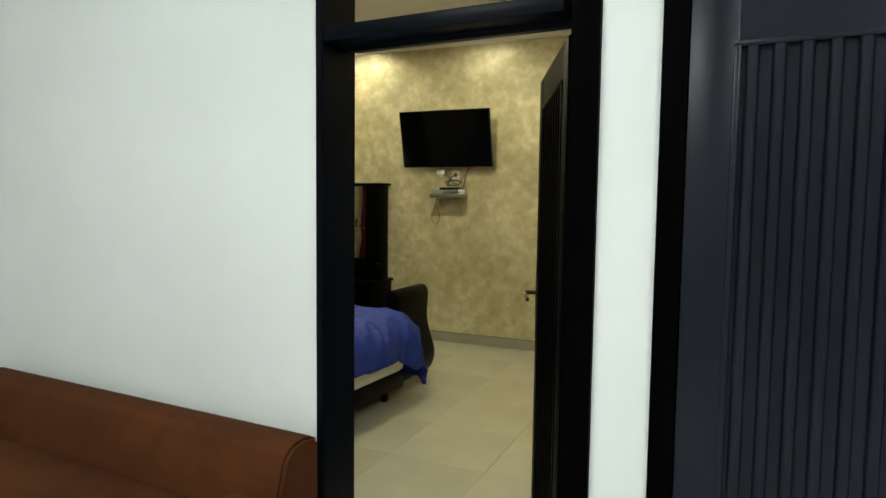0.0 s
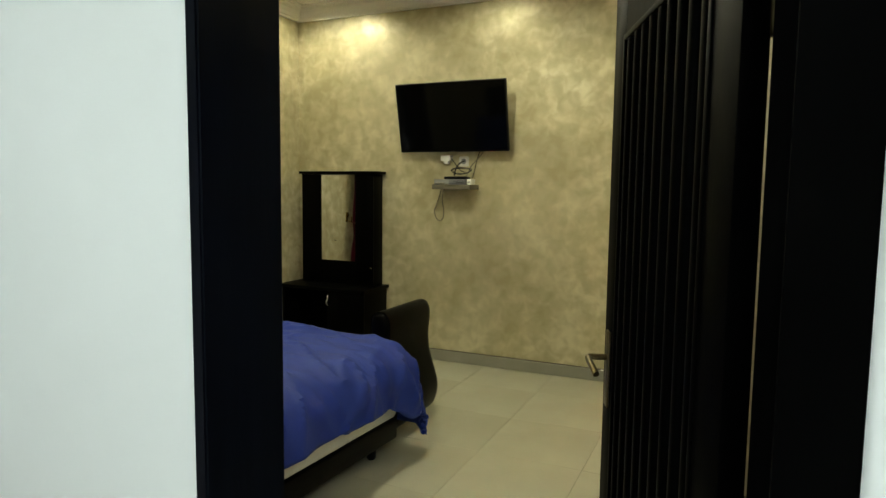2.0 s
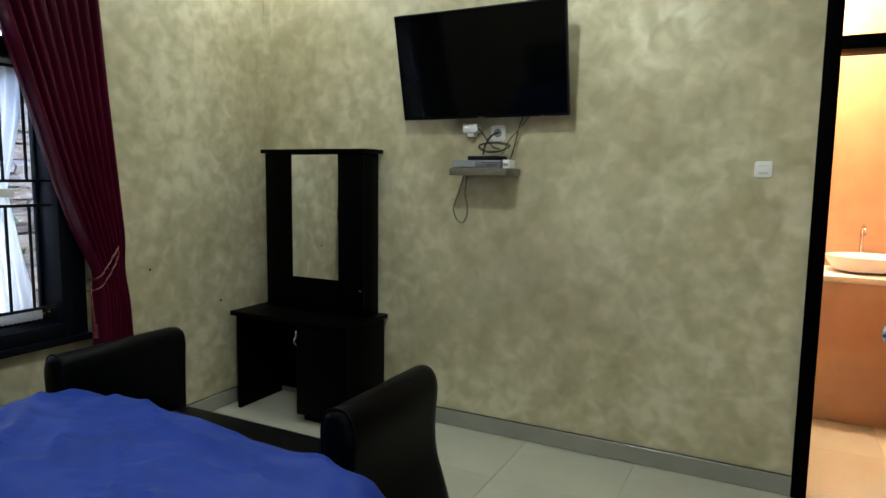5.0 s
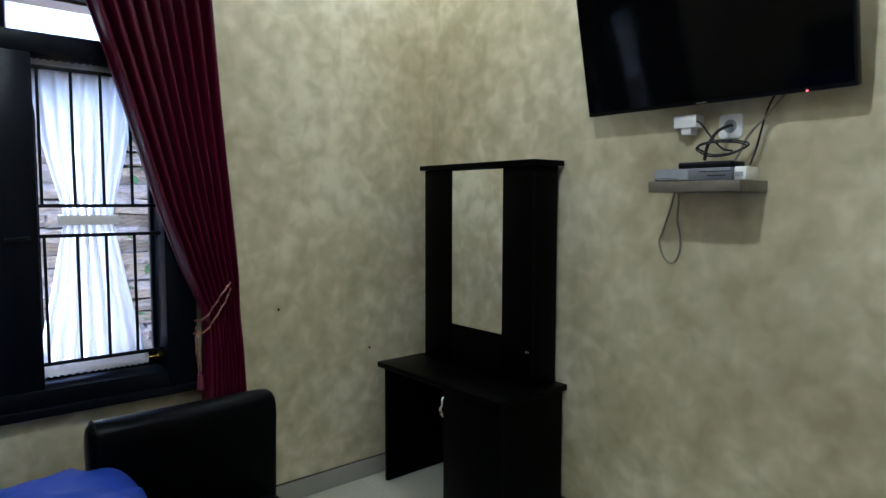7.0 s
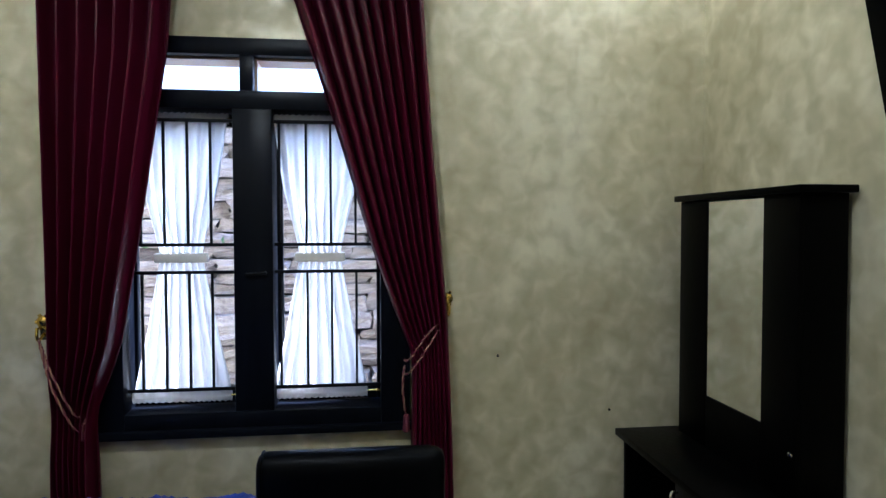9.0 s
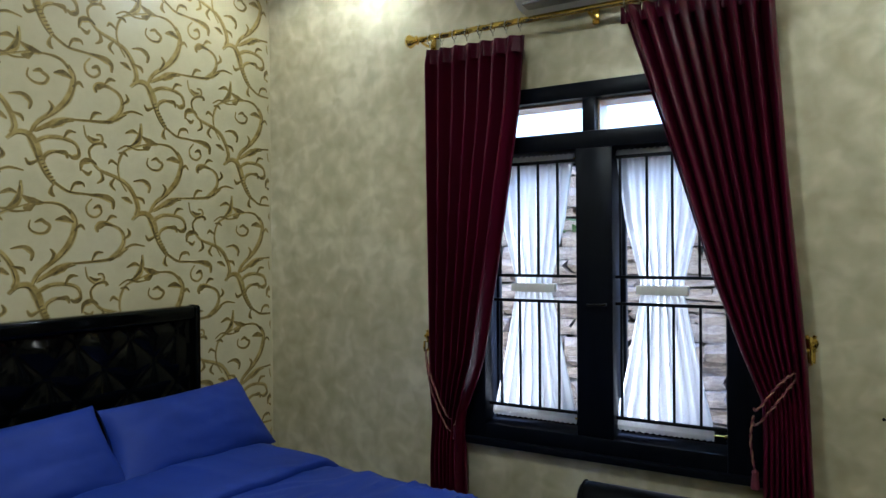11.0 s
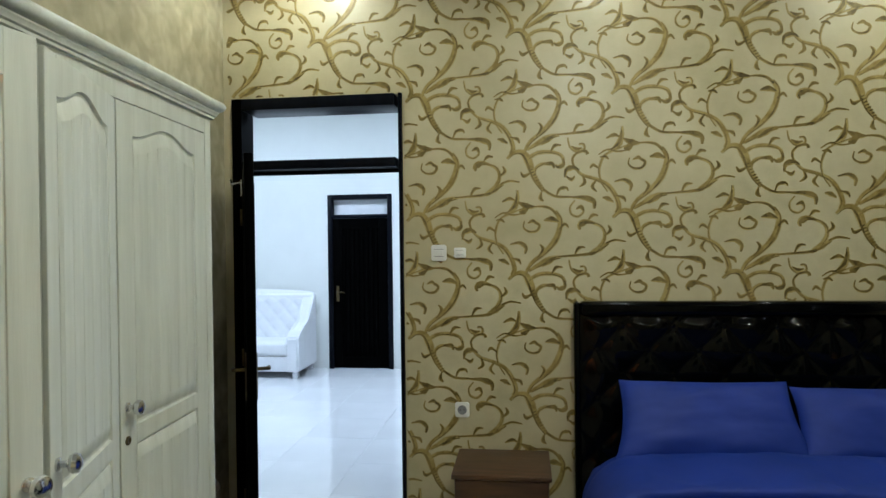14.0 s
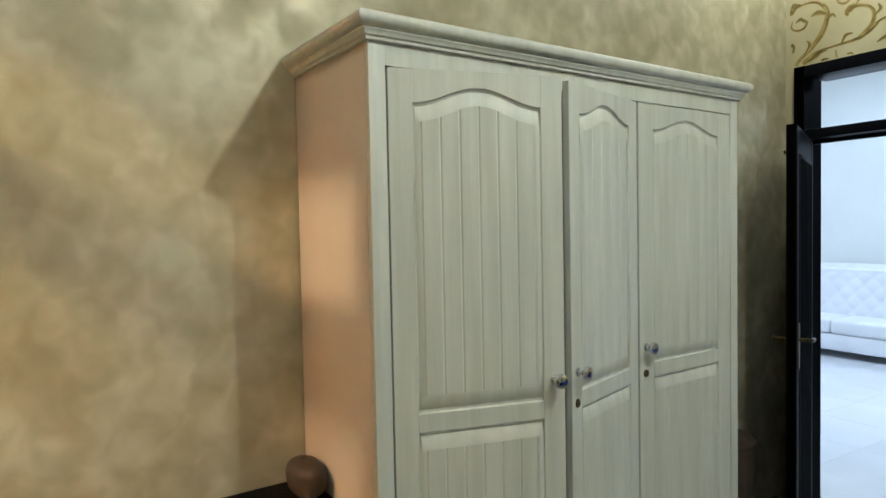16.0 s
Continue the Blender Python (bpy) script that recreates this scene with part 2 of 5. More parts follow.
mb.inputs["Metallic"].default_value = 1.0
mb.inputs["Roughness"].default_value = 0.02
M["mirror"] = mm

# ---- mesh helpers ----


def box(bm, x0, x1, y0, y1, z0, z1, bevel=0.0, segs=2):
    vs = [bm.verts.new(p) for p in ((x0, y0, z0), (x1, y0, z0), (x1, y1, z0), (x0, y1, z0), (x0, y0, z1), (x1, y0, z1), (x1, y1, z1), (x0, y1, z1))]
    fs = [bm.faces.new([vs[i] for i in f]) for f in ((3, 2, 1, 0), (4, 5, 6, 7), (0, 1, 5, 4), (1, 2, 6, 5), (2, 3, 7, 6), (3, 0, 4, 7))]
    if bevel:
        es = list({e for f in fs for e in f.edges})
        bmesh.ops.bevel(bm, geom=es, offset=bevel, segments=segs, affect="EDGES", profile=0.5)
    return bm


def boxed(*args, **more):
    return box(bmesh.new(), *args, **more)


def grid(bm, nu, nv, f, closed_u=False):
    rows = [[bm.verts.new(f(i / nu, j / nv)) for i in range(nu + (0 if closed_u else 1))] for j in range(nv + 1)]
    n = len(rows[0])
    for j in range(nv):
        for i in range(n if closed_u else n - 1):
            k = (i + 1) % n
            bm.faces.new((rows[j][i], rows[j][k], rows[j + 1][k], rows[j + 1][i]))
    return rows


def prism(bm, outline, axis, a, b):
    """A straight bar of the given outline (2D points) from a to b along an axis."""
    def at(p, t):
        return {"x": (t, p[0], p[1]), "y": (p[0], t, p[1]), "z": (p[0], p[1], t)}[axis]
    r0 = [bm.verts.new(at(p, a)) for p in outline]
    r1 = [bm.verts.new(at(p, b)) for p in outline]
    n = len(outline)
    for i in range(n):
        bm.faces.new((r0[i], r0[(i + 1) % n], r1[(i + 1) % n], r1[i]))
    bm.faces.new(r0[::-1])
    bm.faces.new(r1)
    return bm


def tube(bm, pts, r, n=8, taper=None):
    pts = [Vector(p) for p in pts]
    side, rings = None, []
    for i, p in enumerate(pts):
        d = (pts[min(i + 1, len(pts) - 1)] - pts[max(i - 1, 0)]).normalized()
        if side is None:
            side = d.orthogonal().normalized()
        side = (side - d * side.dot(d)).normalized()
        up = d.cross(side)
        rad = r * (taper(i / (len(pts) - 1)) if taper else 1)
        rings.append([bm.verts.new(p + (side * math.cos(2 * math.pi * k / n) + up * math.sin(2 * math.pi * k / n)) * rad) for k in range(n)])
    for a, b in zip(rings, rings[1:]):
        for k in range(n):
            bm.faces.new((a[k], a[(k + 1) % n], b[(k + 1) % n], b[k]))
    bm.faces.new(rings[0][::-1])
    bm.faces.new(rings[-1])
    return bm


def lathe(bm, profile, n=24, at=(0, 0, 0), axis="z"):
    """Turns (radius, height) pairs round an axis through at."""
    def place(r, h, k):
        c, s = r * math.cos(2 * math.pi * k / n), r * math.sin(2 * math.pi * k / n)
        v = {"z": (c, s, h), "x": (h, c, s), "y": (c, h, s)}[axis]
        return (at[0] + v[0], at[1] + v[1], at[2] + v[2])
    rings = [[bm.verts.new(place(max(r, 1e-4), h, k)) for k in range(n)] for r, h in profile]
    for a, b in zip(rings, rings[1:]):
        for k in range(n):
            bm.faces.new((a[k], a[(k + 1) % n], b[(k + 1) % n], b[k]))
    bm.faces.new(rings[0][::-1])
    bm.faces.new(rings[-1])
    return bm


def spline(points, per=8, closed=False):
    """Points on a smooth curve through the given ones."""
    p = [Vector(q) for q in points]
    out = []
    for i in range(len(p) - 1):
        a, b, c, d = p[max(i - 1, 0)], p[i], p[i + 1], p[min(i + 2, len(p) - 1)]
        for k in range(per):
            s = k / per
            out.append(0.5 * ((2 * b) + (c - a) * s + (2 * a - 5 * b + 4 * c - d) * s * s + (3 * b - 3 * c + d - a) * s ** 3))
    out.append(p[-1])
    return out


def lerp_at(table, z):
    """Linear reading of a table of (z, value) rows, in falling z."""
    for (z0, a), (z1, b) in zip(table, table[1:]):
        if z >= z1:
            return a + (b - a) * min(max((z0 - z) / (z0 - z1), 0), 1)
    return table[-1][1]


def mesh_ob(name, bm, material, smooth):
    bmesh.ops.recalc_face_normals(bm, faces=bm.faces[:])
    me = bpy.data.meshes.new(name)
    bm.to_mesh(me)
    bm.free()
    me.materials.append(M[material])
    if smooth:
        me.polygons.foreach_set("use_smooth", [True] * len(me.polygons))
        me.set_sharp_from_angle(angle=radians(38))
    return new(name, me)


def part(name, bm, material, parent, label="", smooth=True):
    ob = mesh_ob(name, bm, material, smooth)
    ob.parent = parent
    return tagged(ob, label)


def thing(name, label, category, m=ID, group=""):
    ob = new(name)
    ob.empty_display_size = 0.05
    ob.matrix_basis = m
    return tagged(ob, label, category, group)


def setting(name, bm, material, m=ID, label="", smooth=False):
    ob = mesh_ob(name, bm, material, smooth)
    ob.matrix_basis = m
    return tagged(ob, label, kind="structure")

# ---- shell of the bedroom ----
AI = A.inverted()
WY0, WY1, WZ0, WZ1 = 1.40, 2.70, 0.685, 2.305      # window opening
bm = boxed(-TH, 0, -0.35, WY0, 0, ZC + 0.1)
box(bm, -TH, 0, WY1, Y1 + TH, 0, ZC + 0.1)
box(bm, -TH, 0, WY0, WY1, 0, WZ0)
box(bm, -TH, 0, WY0, WY1, WZ1, ZC + 0.1)
wall_window = setting("wall_west", bm, "plaster", label="sponged beige paint wall with a window opening")
BX0, BX1, BZ = 3.245, 3.905, 2.445                  # bathroom doorway
bm = boxed(0, BX0, Y1, Y1 + TH, 0, ZC + 0.1)
box(bm, BX0, BX1, Y1, Y1 + TH, BZ, ZC + 0.1)
box(bm, BX1, X1, Y1, Y1 + TH, 0, ZC + 0.1)
setting("wall_north", bm, "plaster", label="sponged beige paint wall behind the television")
setting("wall_east", boxed(X1, X1 + TH, -0.06, Y1 + TH, 0, ZC + 0.1), "plaster", label="sponged beige paint wall behind the wardrobe")

DU0, DU1, DZ = 2.971, 3.90, 2.392                   # bedroom door opening in the wallpaper wall
bm = boxed(-0.02, DU0, -0.085, 0, 0, ZC + 0.1)
box(bm, DU0, DU1, -0.085, 0, DZ, ZC + 0.1)
box(bm, DU1, 3.955, -0.085, 0, 0, ZC + 0.1)
wall_south = setting("wall_south", bm, "paper", A, "cream wallpaper wall behind the bed")
EU0, EU1, EZ = 4.114, 5.09, 2.39                    # next door along, seen from the living room
bm = boxed(-2.2, DU0, -TH, -0.085, 0, ZL + 0.1)
box(bm, DU0, DU1, -TH, -0.085, DZ, ZL + 0.1)
box(bm, DU1, EU0, -TH, -0.085, 0, ZL + 0.1)
box(bm, EU0, EU1, -TH, -0.085, EZ, ZL + 0.1)
box(bm, EU1, 8.4, -TH, -0.085, 0, ZL + 0.1)
setting("wall_hall", bm, "white_wall", A, "white painted living room wall with two doors")
LV = -4.84                                          # far wall of the living room
FD0, FD1, FDZ = 4.03, 4.885, 2.27                   # far door, in the wall's frame
bm = boxed(-2.2, FD0, LV - 0.15, LV, 0, ZL + 0.1)
box(bm, FD0, FD1, LV - 0.15, LV, FDZ, ZL + 0.1)
box(bm, FD1, 8.4, LV - 0.15, LV, 0, ZL + 0.1)
setting("wall_living_south", bm, "white_wall", A, "white painted far wall of the living room")
setting("wall_living_west", boxed(-2.35, -2.2, LV - 0.15, 0, 0, ZL + 0.1), "white_wall", A)
setting("wall_living_east", boxed(8.4, 8.55, LV - 0.15, 0, 0, ZL + 0.1), "white_wall", A)
setting("wall_behind_far_door", boxed(3.9, 5.0, LV - 0.6, LV - 0.55, 0, 2.6), "white_wall", A)
setting("ceiling_living", boxed(-2.4, 8.6, LV - 0.7, -TH, ZL, ZL + 0.1), "white_wall", A)
setting("ceiling", boxed(-TH, X1 + TH, -0.2, Y1 + 1.9, ZC, ZC + 0.12), "ceiling", label="white ceiling with recessed downlights")
# bathroom beyond the doorway
bm = boxed(2.75, 2.85, Y1 + TH, Y1 + 1.8, 0, ZC)
box(bm, 2.75, X1 + TH, Y1 + 1.75, Y1 + 1.85, 0, ZC)
box(bm, X1, X1 + TH, Y1 + TH, Y1 + 1.75, 0, ZC)
setting("wall_bathroom", bm, "orange_tile", label="orange tiled bathroom wall seen through the doorway")
# room behind the other living room door
bm = boxed(EU0 - 0.02, EU1 + 0.02, 0.3, 0.35, 0, 2.6)
setting("wall_behind_door", bm, "white_wall", A)


def cornice(name, m, length, label):
    """A moulded cornice, running along x from 0 with the wall at y=0."""
    z = ZC
    out = [(0, z - 0.13), (0.018, z - 0.13), (0.022, z - 0.112), (0.03, z - 0.105), (0.04, z - 0.08), (0.062, z - 0.05), (0.09, z - 0.035), (0.096, z - 0.02), (0.115, z - 0.016), (0.115, z - 0.001), (0, z - 0.001)]
    bm = bmesh.new()
    prism(bm, out, "x", 0.0, length)
    return setting(name, bm, "ceiling", m, label)


cornice("trim_cornice_south", A, 3.95, "white moulded ceiling cornice")
cornice("trim_cornice_west", Matrix.Translation((0, Y1, 0)) @ Matrix.Rotation(radians(-90), 4, "Z"), Y1 - 0.14, "white moulded ceiling cornice")
cornice("trim_cornice_north", Matrix.Translation((X1, Y1, 0)) @ Matrix.Rotation(radians(180), 4, "Z"), X1, "white moulded ceiling cornice")
cornice("trim_cornice_east", Matrix.Translation((X1, -0.06, 0)) @ Matrix.Rotation(radians(90), 4, "Z"), Y1 + 0.06, "white moulded ceiling cornice")


def skirting(name, m, a, b):
    bm = bmesh.new()
    prism(bm, [(0, 0.003), (0.011, 0.003), (0.011, 0.092), (0.007, 0.097), (0, 0.097)], "x", a, b)
    ob = setting(name, bm, "skirting", m, "grey ceramic skirting tiles along the wall")
    part("joint", boxed(a, b, 0.0, 0.0085, 0.0975, 0.1015), "bin", ob, "dark grimy joint over the skirting", smooth=False)
    return ob


skirting("baseboard_south", A, 0.02, DU0)
skirting("baseboard_west", Matrix.Translation((0, Y1, 0)) @ Matrix.Rotation(radians(-90), 4, "Z"), 0.0, Y1 - 0.18)
skirting("baseboard_north", Matrix.Translation((X1, Y1, 0)) @ Matrix.Rotation(radians(180), 4, "Z"), X1 - BX0, X1)
skirting("baseboard_east", Matrix.Translation((X1, -0.06, 0)) @ Matrix.Rotation(radians(90), 4, "Z"), 0.1, Y1)

# ---- scrollwork printed on the wallpaper ----


def scrollwork():
    """Acanthus scrolls on a half-drop lattice; strokes run in units of 2.7 mm from a node, y down."""
    s, du, dz, u0, z0 = 0.0027, 0.524, 0.618, 2.338, 2.052
    cells = [(u0 - col * du, z0 - row * dz - (0.5 * dz if col % 2 else 0)) for col in range(-5, 7) for row in range(-5, 5)]
    layers = {"pale": ([], []), "gold": ([], []), "dark": ([], [])}
    height = {"pale": 0.0008, "gold": 0.0013, "dark": 0.0018}

    def inside(u, z):
        return (0.012 < u < DU0 - 0.004 and 0.1 < z < ZC - 0.132) or (DU0 - 0.004 <= u < 3.93 and DZ + 0.004 < z < ZC - 0.132)

    def lay(tone, line, widths, shift=0.0):
        """One band along a line; widths are half-widths at its start, middle and end."""
        verts, faces = layers[tone]
        n = len(line)
        for cu, cz in cells:
            last = None
            for i, p in enumerate(line):
                d = (line[min(i + 1, n - 1)] - line[max(i - 1, 0)]).normalized()
                q = i / (n - 1)
                w = widths[0] + (widths[1] - widths[0]) * q * 2 if q < 0.5 else widths[1] + (widths[2] - widths[1]) * (q * 2 - 1)
                u, z = cu - (p.x - d.y * shift) * s, cz - (p.y + d.x * shift) * s
                ou, oz = d.y * w * s, -d.x * w * s
                if inside(u - ou, z - oz) and inside(u + ou, z + oz):
                    k = len(verts)
                    verts += [(u - ou, height[tone], z - oz), (u + ou, height[tone], z + oz)]
                    if last is not None:
                        faces.append((last, last + 1, k + 1, k))
                    last = k
                else:
                    last = None

    def vine(w0, w1, w2, *pts):
        """A gold stem with a pale soft edge and a thin brown line along its shaded side."""
        line = spline([(p[0], p[1], 0) for p in pts], 6)
        lay("pale", line, (w0 + 1.0, w1 * 1.2 + 1.2, w2 + 1.0))
        lay("gold", line, (w0 * 0.9, w1 * 1.15, w2))
        lay("dark", line, (0.3, w1 * 0.34, 0.7), w1 * 0.55)

    def tip(w0, w1, w2, *pts):
        """A short brown leaf or curl."""
        line = spline([(p[0], p[1], 0) for p in pts], 6)
        lay("gold", line, (w0 + 0.3, w1 * 1.15 + 0.9, w2 + 0.5))
        lay("dark", line, (w0 * 0.7, w1 * 0.9, w2 * 0.8), -w1 * 0.2)

    # main stem with its plait, and the leaf that ends it
    vine(1.5, 6.0, 2.5, (-34, 6), (-20, -5), (-4, -4), (6, 11), (13, 32), (22, 52), (35, 69))
    tip(2.5, 1.4, 1.0, (33, 66), (55, 79), (80, 81), (102, 82))
    tip(1.0, 4.5, 1.5, (84, 82), (108, 83), (126, 90), (127, 104))
    for k in range(8):
        tip(1.0, 1.3, 0.6, (8 + k * 2.9, 30 + k * 5.0), (15 + k * 2.9, 27 + k * 5.0))
    tip(0.8, 3.0, 0.8, (30, 70), (28, 82), (34, 88))
    # scroll under the leaf
    vine(0.8, 1.5, 1.5, (92, 88), (83, 100), (85, 113), (97, 118), (107, 110), (104, 101))
    tip(1.0, 3.0, 1.0, (94, 104), (103, 100), (108, 108))
    # scrolls to the right of the node
    vine(3.5, 2.6, 2.4, (4, 8), (24, -3), (48, -4), (66, 2), (72, 13))
    tip(1.2, 3.6, 1.0, (71, 8), (71, 20), (62, 24), (56, 20))
    vine(2.2, 2.4, 2.0, (17, 40), (20, 26), (33, 18), (48, 19))
    tip(1.0, 3.2, 0.8, (34, 18), (50, 18), (54, 27))
    # right lobe of the heart above the node
    vine(2.0, 4.6, 3.4, (-2, -4), (10, -24), (36, -45), (54, -66), (63, -88), (64, -106), (55, -121))
    tip(2.6, 1.6, 0.8, (58, -116), (46, -127), (30, -131), (8, -130))
    tip(0.8, 5.0, 0.8, (-14, -140), (2, -132), (18, -130))
    tip(0.8, 4.6, 1.0, (6, -130), (-4, -122), (-12, -122))
    tip(0.8, 4.4, 1.2, (34, -104), (48, -107), (62, -101))
    # left lobe, thin
    vine(0.8, 1.6, 0.8, (2, -130), (-30, -118), (-48, -108), (-57, -85), (-54, -62), (-42, -42))
    # curl inside the heart
    tip(0.8, 1.5, 2.6, (-2, -104), (-4, -92), (6, -84), (20, -85), (26, -95), (18, -101))
    tip(0.8, 2.6, 0.8, (4, -100), (14, -104), (20, -98))
    # leafy branch sweeping right, with its upturned end
    vine(1.5, 5.0, 2.0, (4, -10), (26, -22), (46, -32), (64, -36))
    tip(1.0, 4.0, 1.0, (30, -18), (44, -28), (58, -36))
    tip(1.4, 1.6, 2.6, (60, -36), (88, -38), (112, -40), (128, -43))
    vine(2.5, 5.0, 1.2, (118, -40), (136, -51), (152, -61))
    tip(1.8, 1.4, 0.8, (148, -60), (164, -66), (184, -63))
    vine(4.0, 2.4, 2.0, (132, -48), (144, -66), (145, -82), (137, -93), (122, -99))
    tip(1.2, 5.0, 1.0, (128, -98), (112, -101), (100, -94), (101, -86))
    tip(0.8, 2.4, 1.0, (116, -104), (124, -113), (134, -112))
    # scroll over the sweep
    vine(0.8, 1.6, 1.4, (80, -30), (84, -12), (98, -2), (110, -8), (108, -17), (100, -17))
    tip(0.8, 2.6, 0.8, (86, -14), (96, -8), (106, -10))
    # stem that comes down to the node from the left
    vine(1.6, 3.2, 4.2, (-102, -88), (-88, -74), (-62, -65), (-42, -54), (-28, -34), (-22, -14), (-26, -2))
    tip(1.0, 4.2, 1.2, (-120, -70), (-117, -84), (-104, -88), (-94, -82))
    tip(0.8, 2.6, 0.8, (-118, -72), (-108, -66), (-102, -72))
    tip(2.0, 1.4, 2.8, (-102, -86), (-106, -104), (-96, -116), (-82, -118), (-78, -112))
    tip(0.8, 3.4, 0.8, (-52, -31), (-42, -29), (-32, -22))
    tip(0.8, 3.2, 1.4, (-30, -60), (-12, -63), (0, -54), (-2, -42))
    tip(0.8, 2.0, 0.8, (-56, -106), (-46, -107), (-40, -102))
    # bud below the node
    vine(0.8, 4.6, 1.5, (-14, 66), (-16, 88), (-26, 106), (-40, 112))
    tip(0.8, 3.4, 0.8, (-16, 74), (-20, 94), (-32, 106))
    tip(0.8, 2.8, 0.8, (-44, 88), (-30, 82), (-20, 86))
    tip(0.8, 1.2, 0.8, (-58, 118), (-42, 109), (-24, 113), (-6, 111))
    # small barbs along the stems
    tip(1.0, 2.2, 0.6, (63, -88), (73, -97), (80, -90))
    tip(1.0, 2.4, 0.6, (22, -34), (32, -50), (26, -60))
    tip(1.0, 2.4, 0.6, (58, 79), (64, 66), (76, 64), (80, 70))
    tip(1.0, 2.4, 0.6, (90, -38), (98, -52), (110, -53))
    tip(1.0, 2.4, 0.6, (-62, -65), (-70, -52), (-62, -42))
    tip(1.0, 2.2, 0.6, (-57, -85), (-68, -92), (-74, -86))
    tip(1.0, 2.4, 0.6, (-28, -34), (-14, -30), (-10, -22))
    tip(1.0, 2.6, 0.6, (13, 32), (-2, 40), (-8, 32))
    tip(1.0, 2.4, 0.6, (48, -4), (56, -16), (68, -16))
    tip(1.0, 2.4, 0.6, (145, -74), (156, -84), (152, -94))
    tip(1.0, 2.4, 0.6, (-88, -74), (-84, -60), (-94, -52))
    for tone, material, label in (("pale", "print_pale", "pale gold edge of the vines printed on the wallpaper"), ("gold", "print_gold", "gold vine stems printed on the wallpaper"), ("dark", "print", "fine brown scrolls printed on the wallpaper")):
        me = bpy.data.meshes.new("scroll_print")
        me.from_pydata(layers[tone][0], [], layers[tone][1])
        me.materials.append(M[material])
        ob = new("scroll_print", me)
        ob.parent = wall_south
        tagged(ob, label, kind="stuff")


scrollwork()

# ---- doors and windows of the setting ----


def jamb_set(name, m, u0, u1, z1, v0, v1, bar, w, material, label):
    """A door frame: two jambs, head, and a bar under the fanlight (bar: its top height, or 0)."""
    root = tagged(new(name), label, kind="structure")
    root.matrix_basis = m
    part("jamb", boxed(u0, u0 + w, v0, v1, 0, z1, bevel=0.004), material, root)
    part("jamb", boxed(u1 - w, u1, v0, v1, 0, z1, bevel=0.004), material, root)
    part("head", boxed(u0 + w, u1 - w, v0, v1, z1 - w, z1, bevel=0.004), material, root)
    if bar:
        part("bar", boxed(u0 + w, u1 - w, v0 + 0.004, v1 - 0.004, bar - 0.05, bar, bevel=0.004), material, root)
        bm = boxed(u0 + w, u1 - w, -0.075, -0.063, bar - 0.068, bar - 0.05)
        part("door_stop", bm, material, root)
    return root


def fluted_leaf(name, m, w, h, t, material, ribs_both, label, category=""):
    """A door leaf, hinged at x=0 and reaching to x=w, with a sunk field of stout upright ribs."""
    root = tagged(new(name), label, category, kind="" if category else "structure")
    root.matrix_basis = m
    st, top, bot = 0.118, 0.125, 0.14
    bm = boxed(0, st, 0, t, 0, h, bevel=0.003)
    box(bm, w - st, w, 0, t, 0, h, bevel=0.003)
    box(bm, st, w - st, 0.0005, t - 0.0005, h - top, h)
    box(bm, st, w - st, 0.0005, t - 0.0005, 0, bot)
    box(bm, st, w - st, 0.017, t - 0.017, bot, h - top)
    part("leaf_frame", bm, material, root)
    n = round((w - 2 * st) / 0.060)
    gap = (w - 2 * st) / n
    for side in ((-1, 1) if ribs_both else (-1,)):
        y0 = 0.017 if side < 0 else t - 0.017
        for k in range(n):
            cx = st + gap * (k + 0.5)
            prof = [(cx + math.copysign(abs(math.cos(a)) ** 0.55, math.cos(a)) * 0.0165, y0 + side * math.sin(a) ** 0.75 * 0.019) for a in [math.pi * j / 8 for j in range(9)]]
            bm = bmesh.new()
            prism(bm, prof, "z", bot + 0.002, h - top - 0.002)
            part("rib", bm, material, root)
        edge = bmesh.new()
        yy0, yy1 = (-0.004, 0.012) if side < 0 else (t - 0.012, t + 0.004)
        for a, b, c, d in ((st - 0.012, st + 0.004, bot, h - top), (w - st - 0.004, w - st + 0.012, bot, h - top)):
            box(edge, a, b, yy0, yy1, c, d, bevel=0.003)
        box(edge, st - 0.012, w - st + 0.012, yy0, yy1, bot - 0.008, bot + 0.006, bevel=0.002)
        box(edge, st - 0.012, w - st + 0.012, yy0, yy1, h - top - 0.006, h - top + 0.008, bevel=0.002)
        part("moulding", edge, material, root)
    return root


def lever(root, x, z, y, side, turn, long_plate=True):
    """A brass lever on a long plate, on the face at y, pointing along x by turn."""
    p = boxed(x - 0.02, x + 0.02, min(y, y + side * 0.006), max(y, y + side * 0.006), z - 0.13, z + 0.07, bevel=0.004)
    plate = part("handle_plate", p, "old_brass", root, "aged brass lock plate")
    bm = bmesh.new()
    tube(bm, spline([(x, y, z), (x, y + side * 0.03, z), (x, y + side * 0.05, z), (x + turn * 0.02, y + side * 0.055, z - 0.002), (x + turn * 0.07, y + side * 0.055, z - 0.006), (x + turn * 0.10, y + side * 0.05, z - 0.018)], 5), 0.0082, 10)
    part("lever", bm, "old_brass", plate)


d1 = tagged(new("door_1"), "black painted frame of the open bedroom door with an open fanlight", kind="structure")
d1.matrix_basis = A


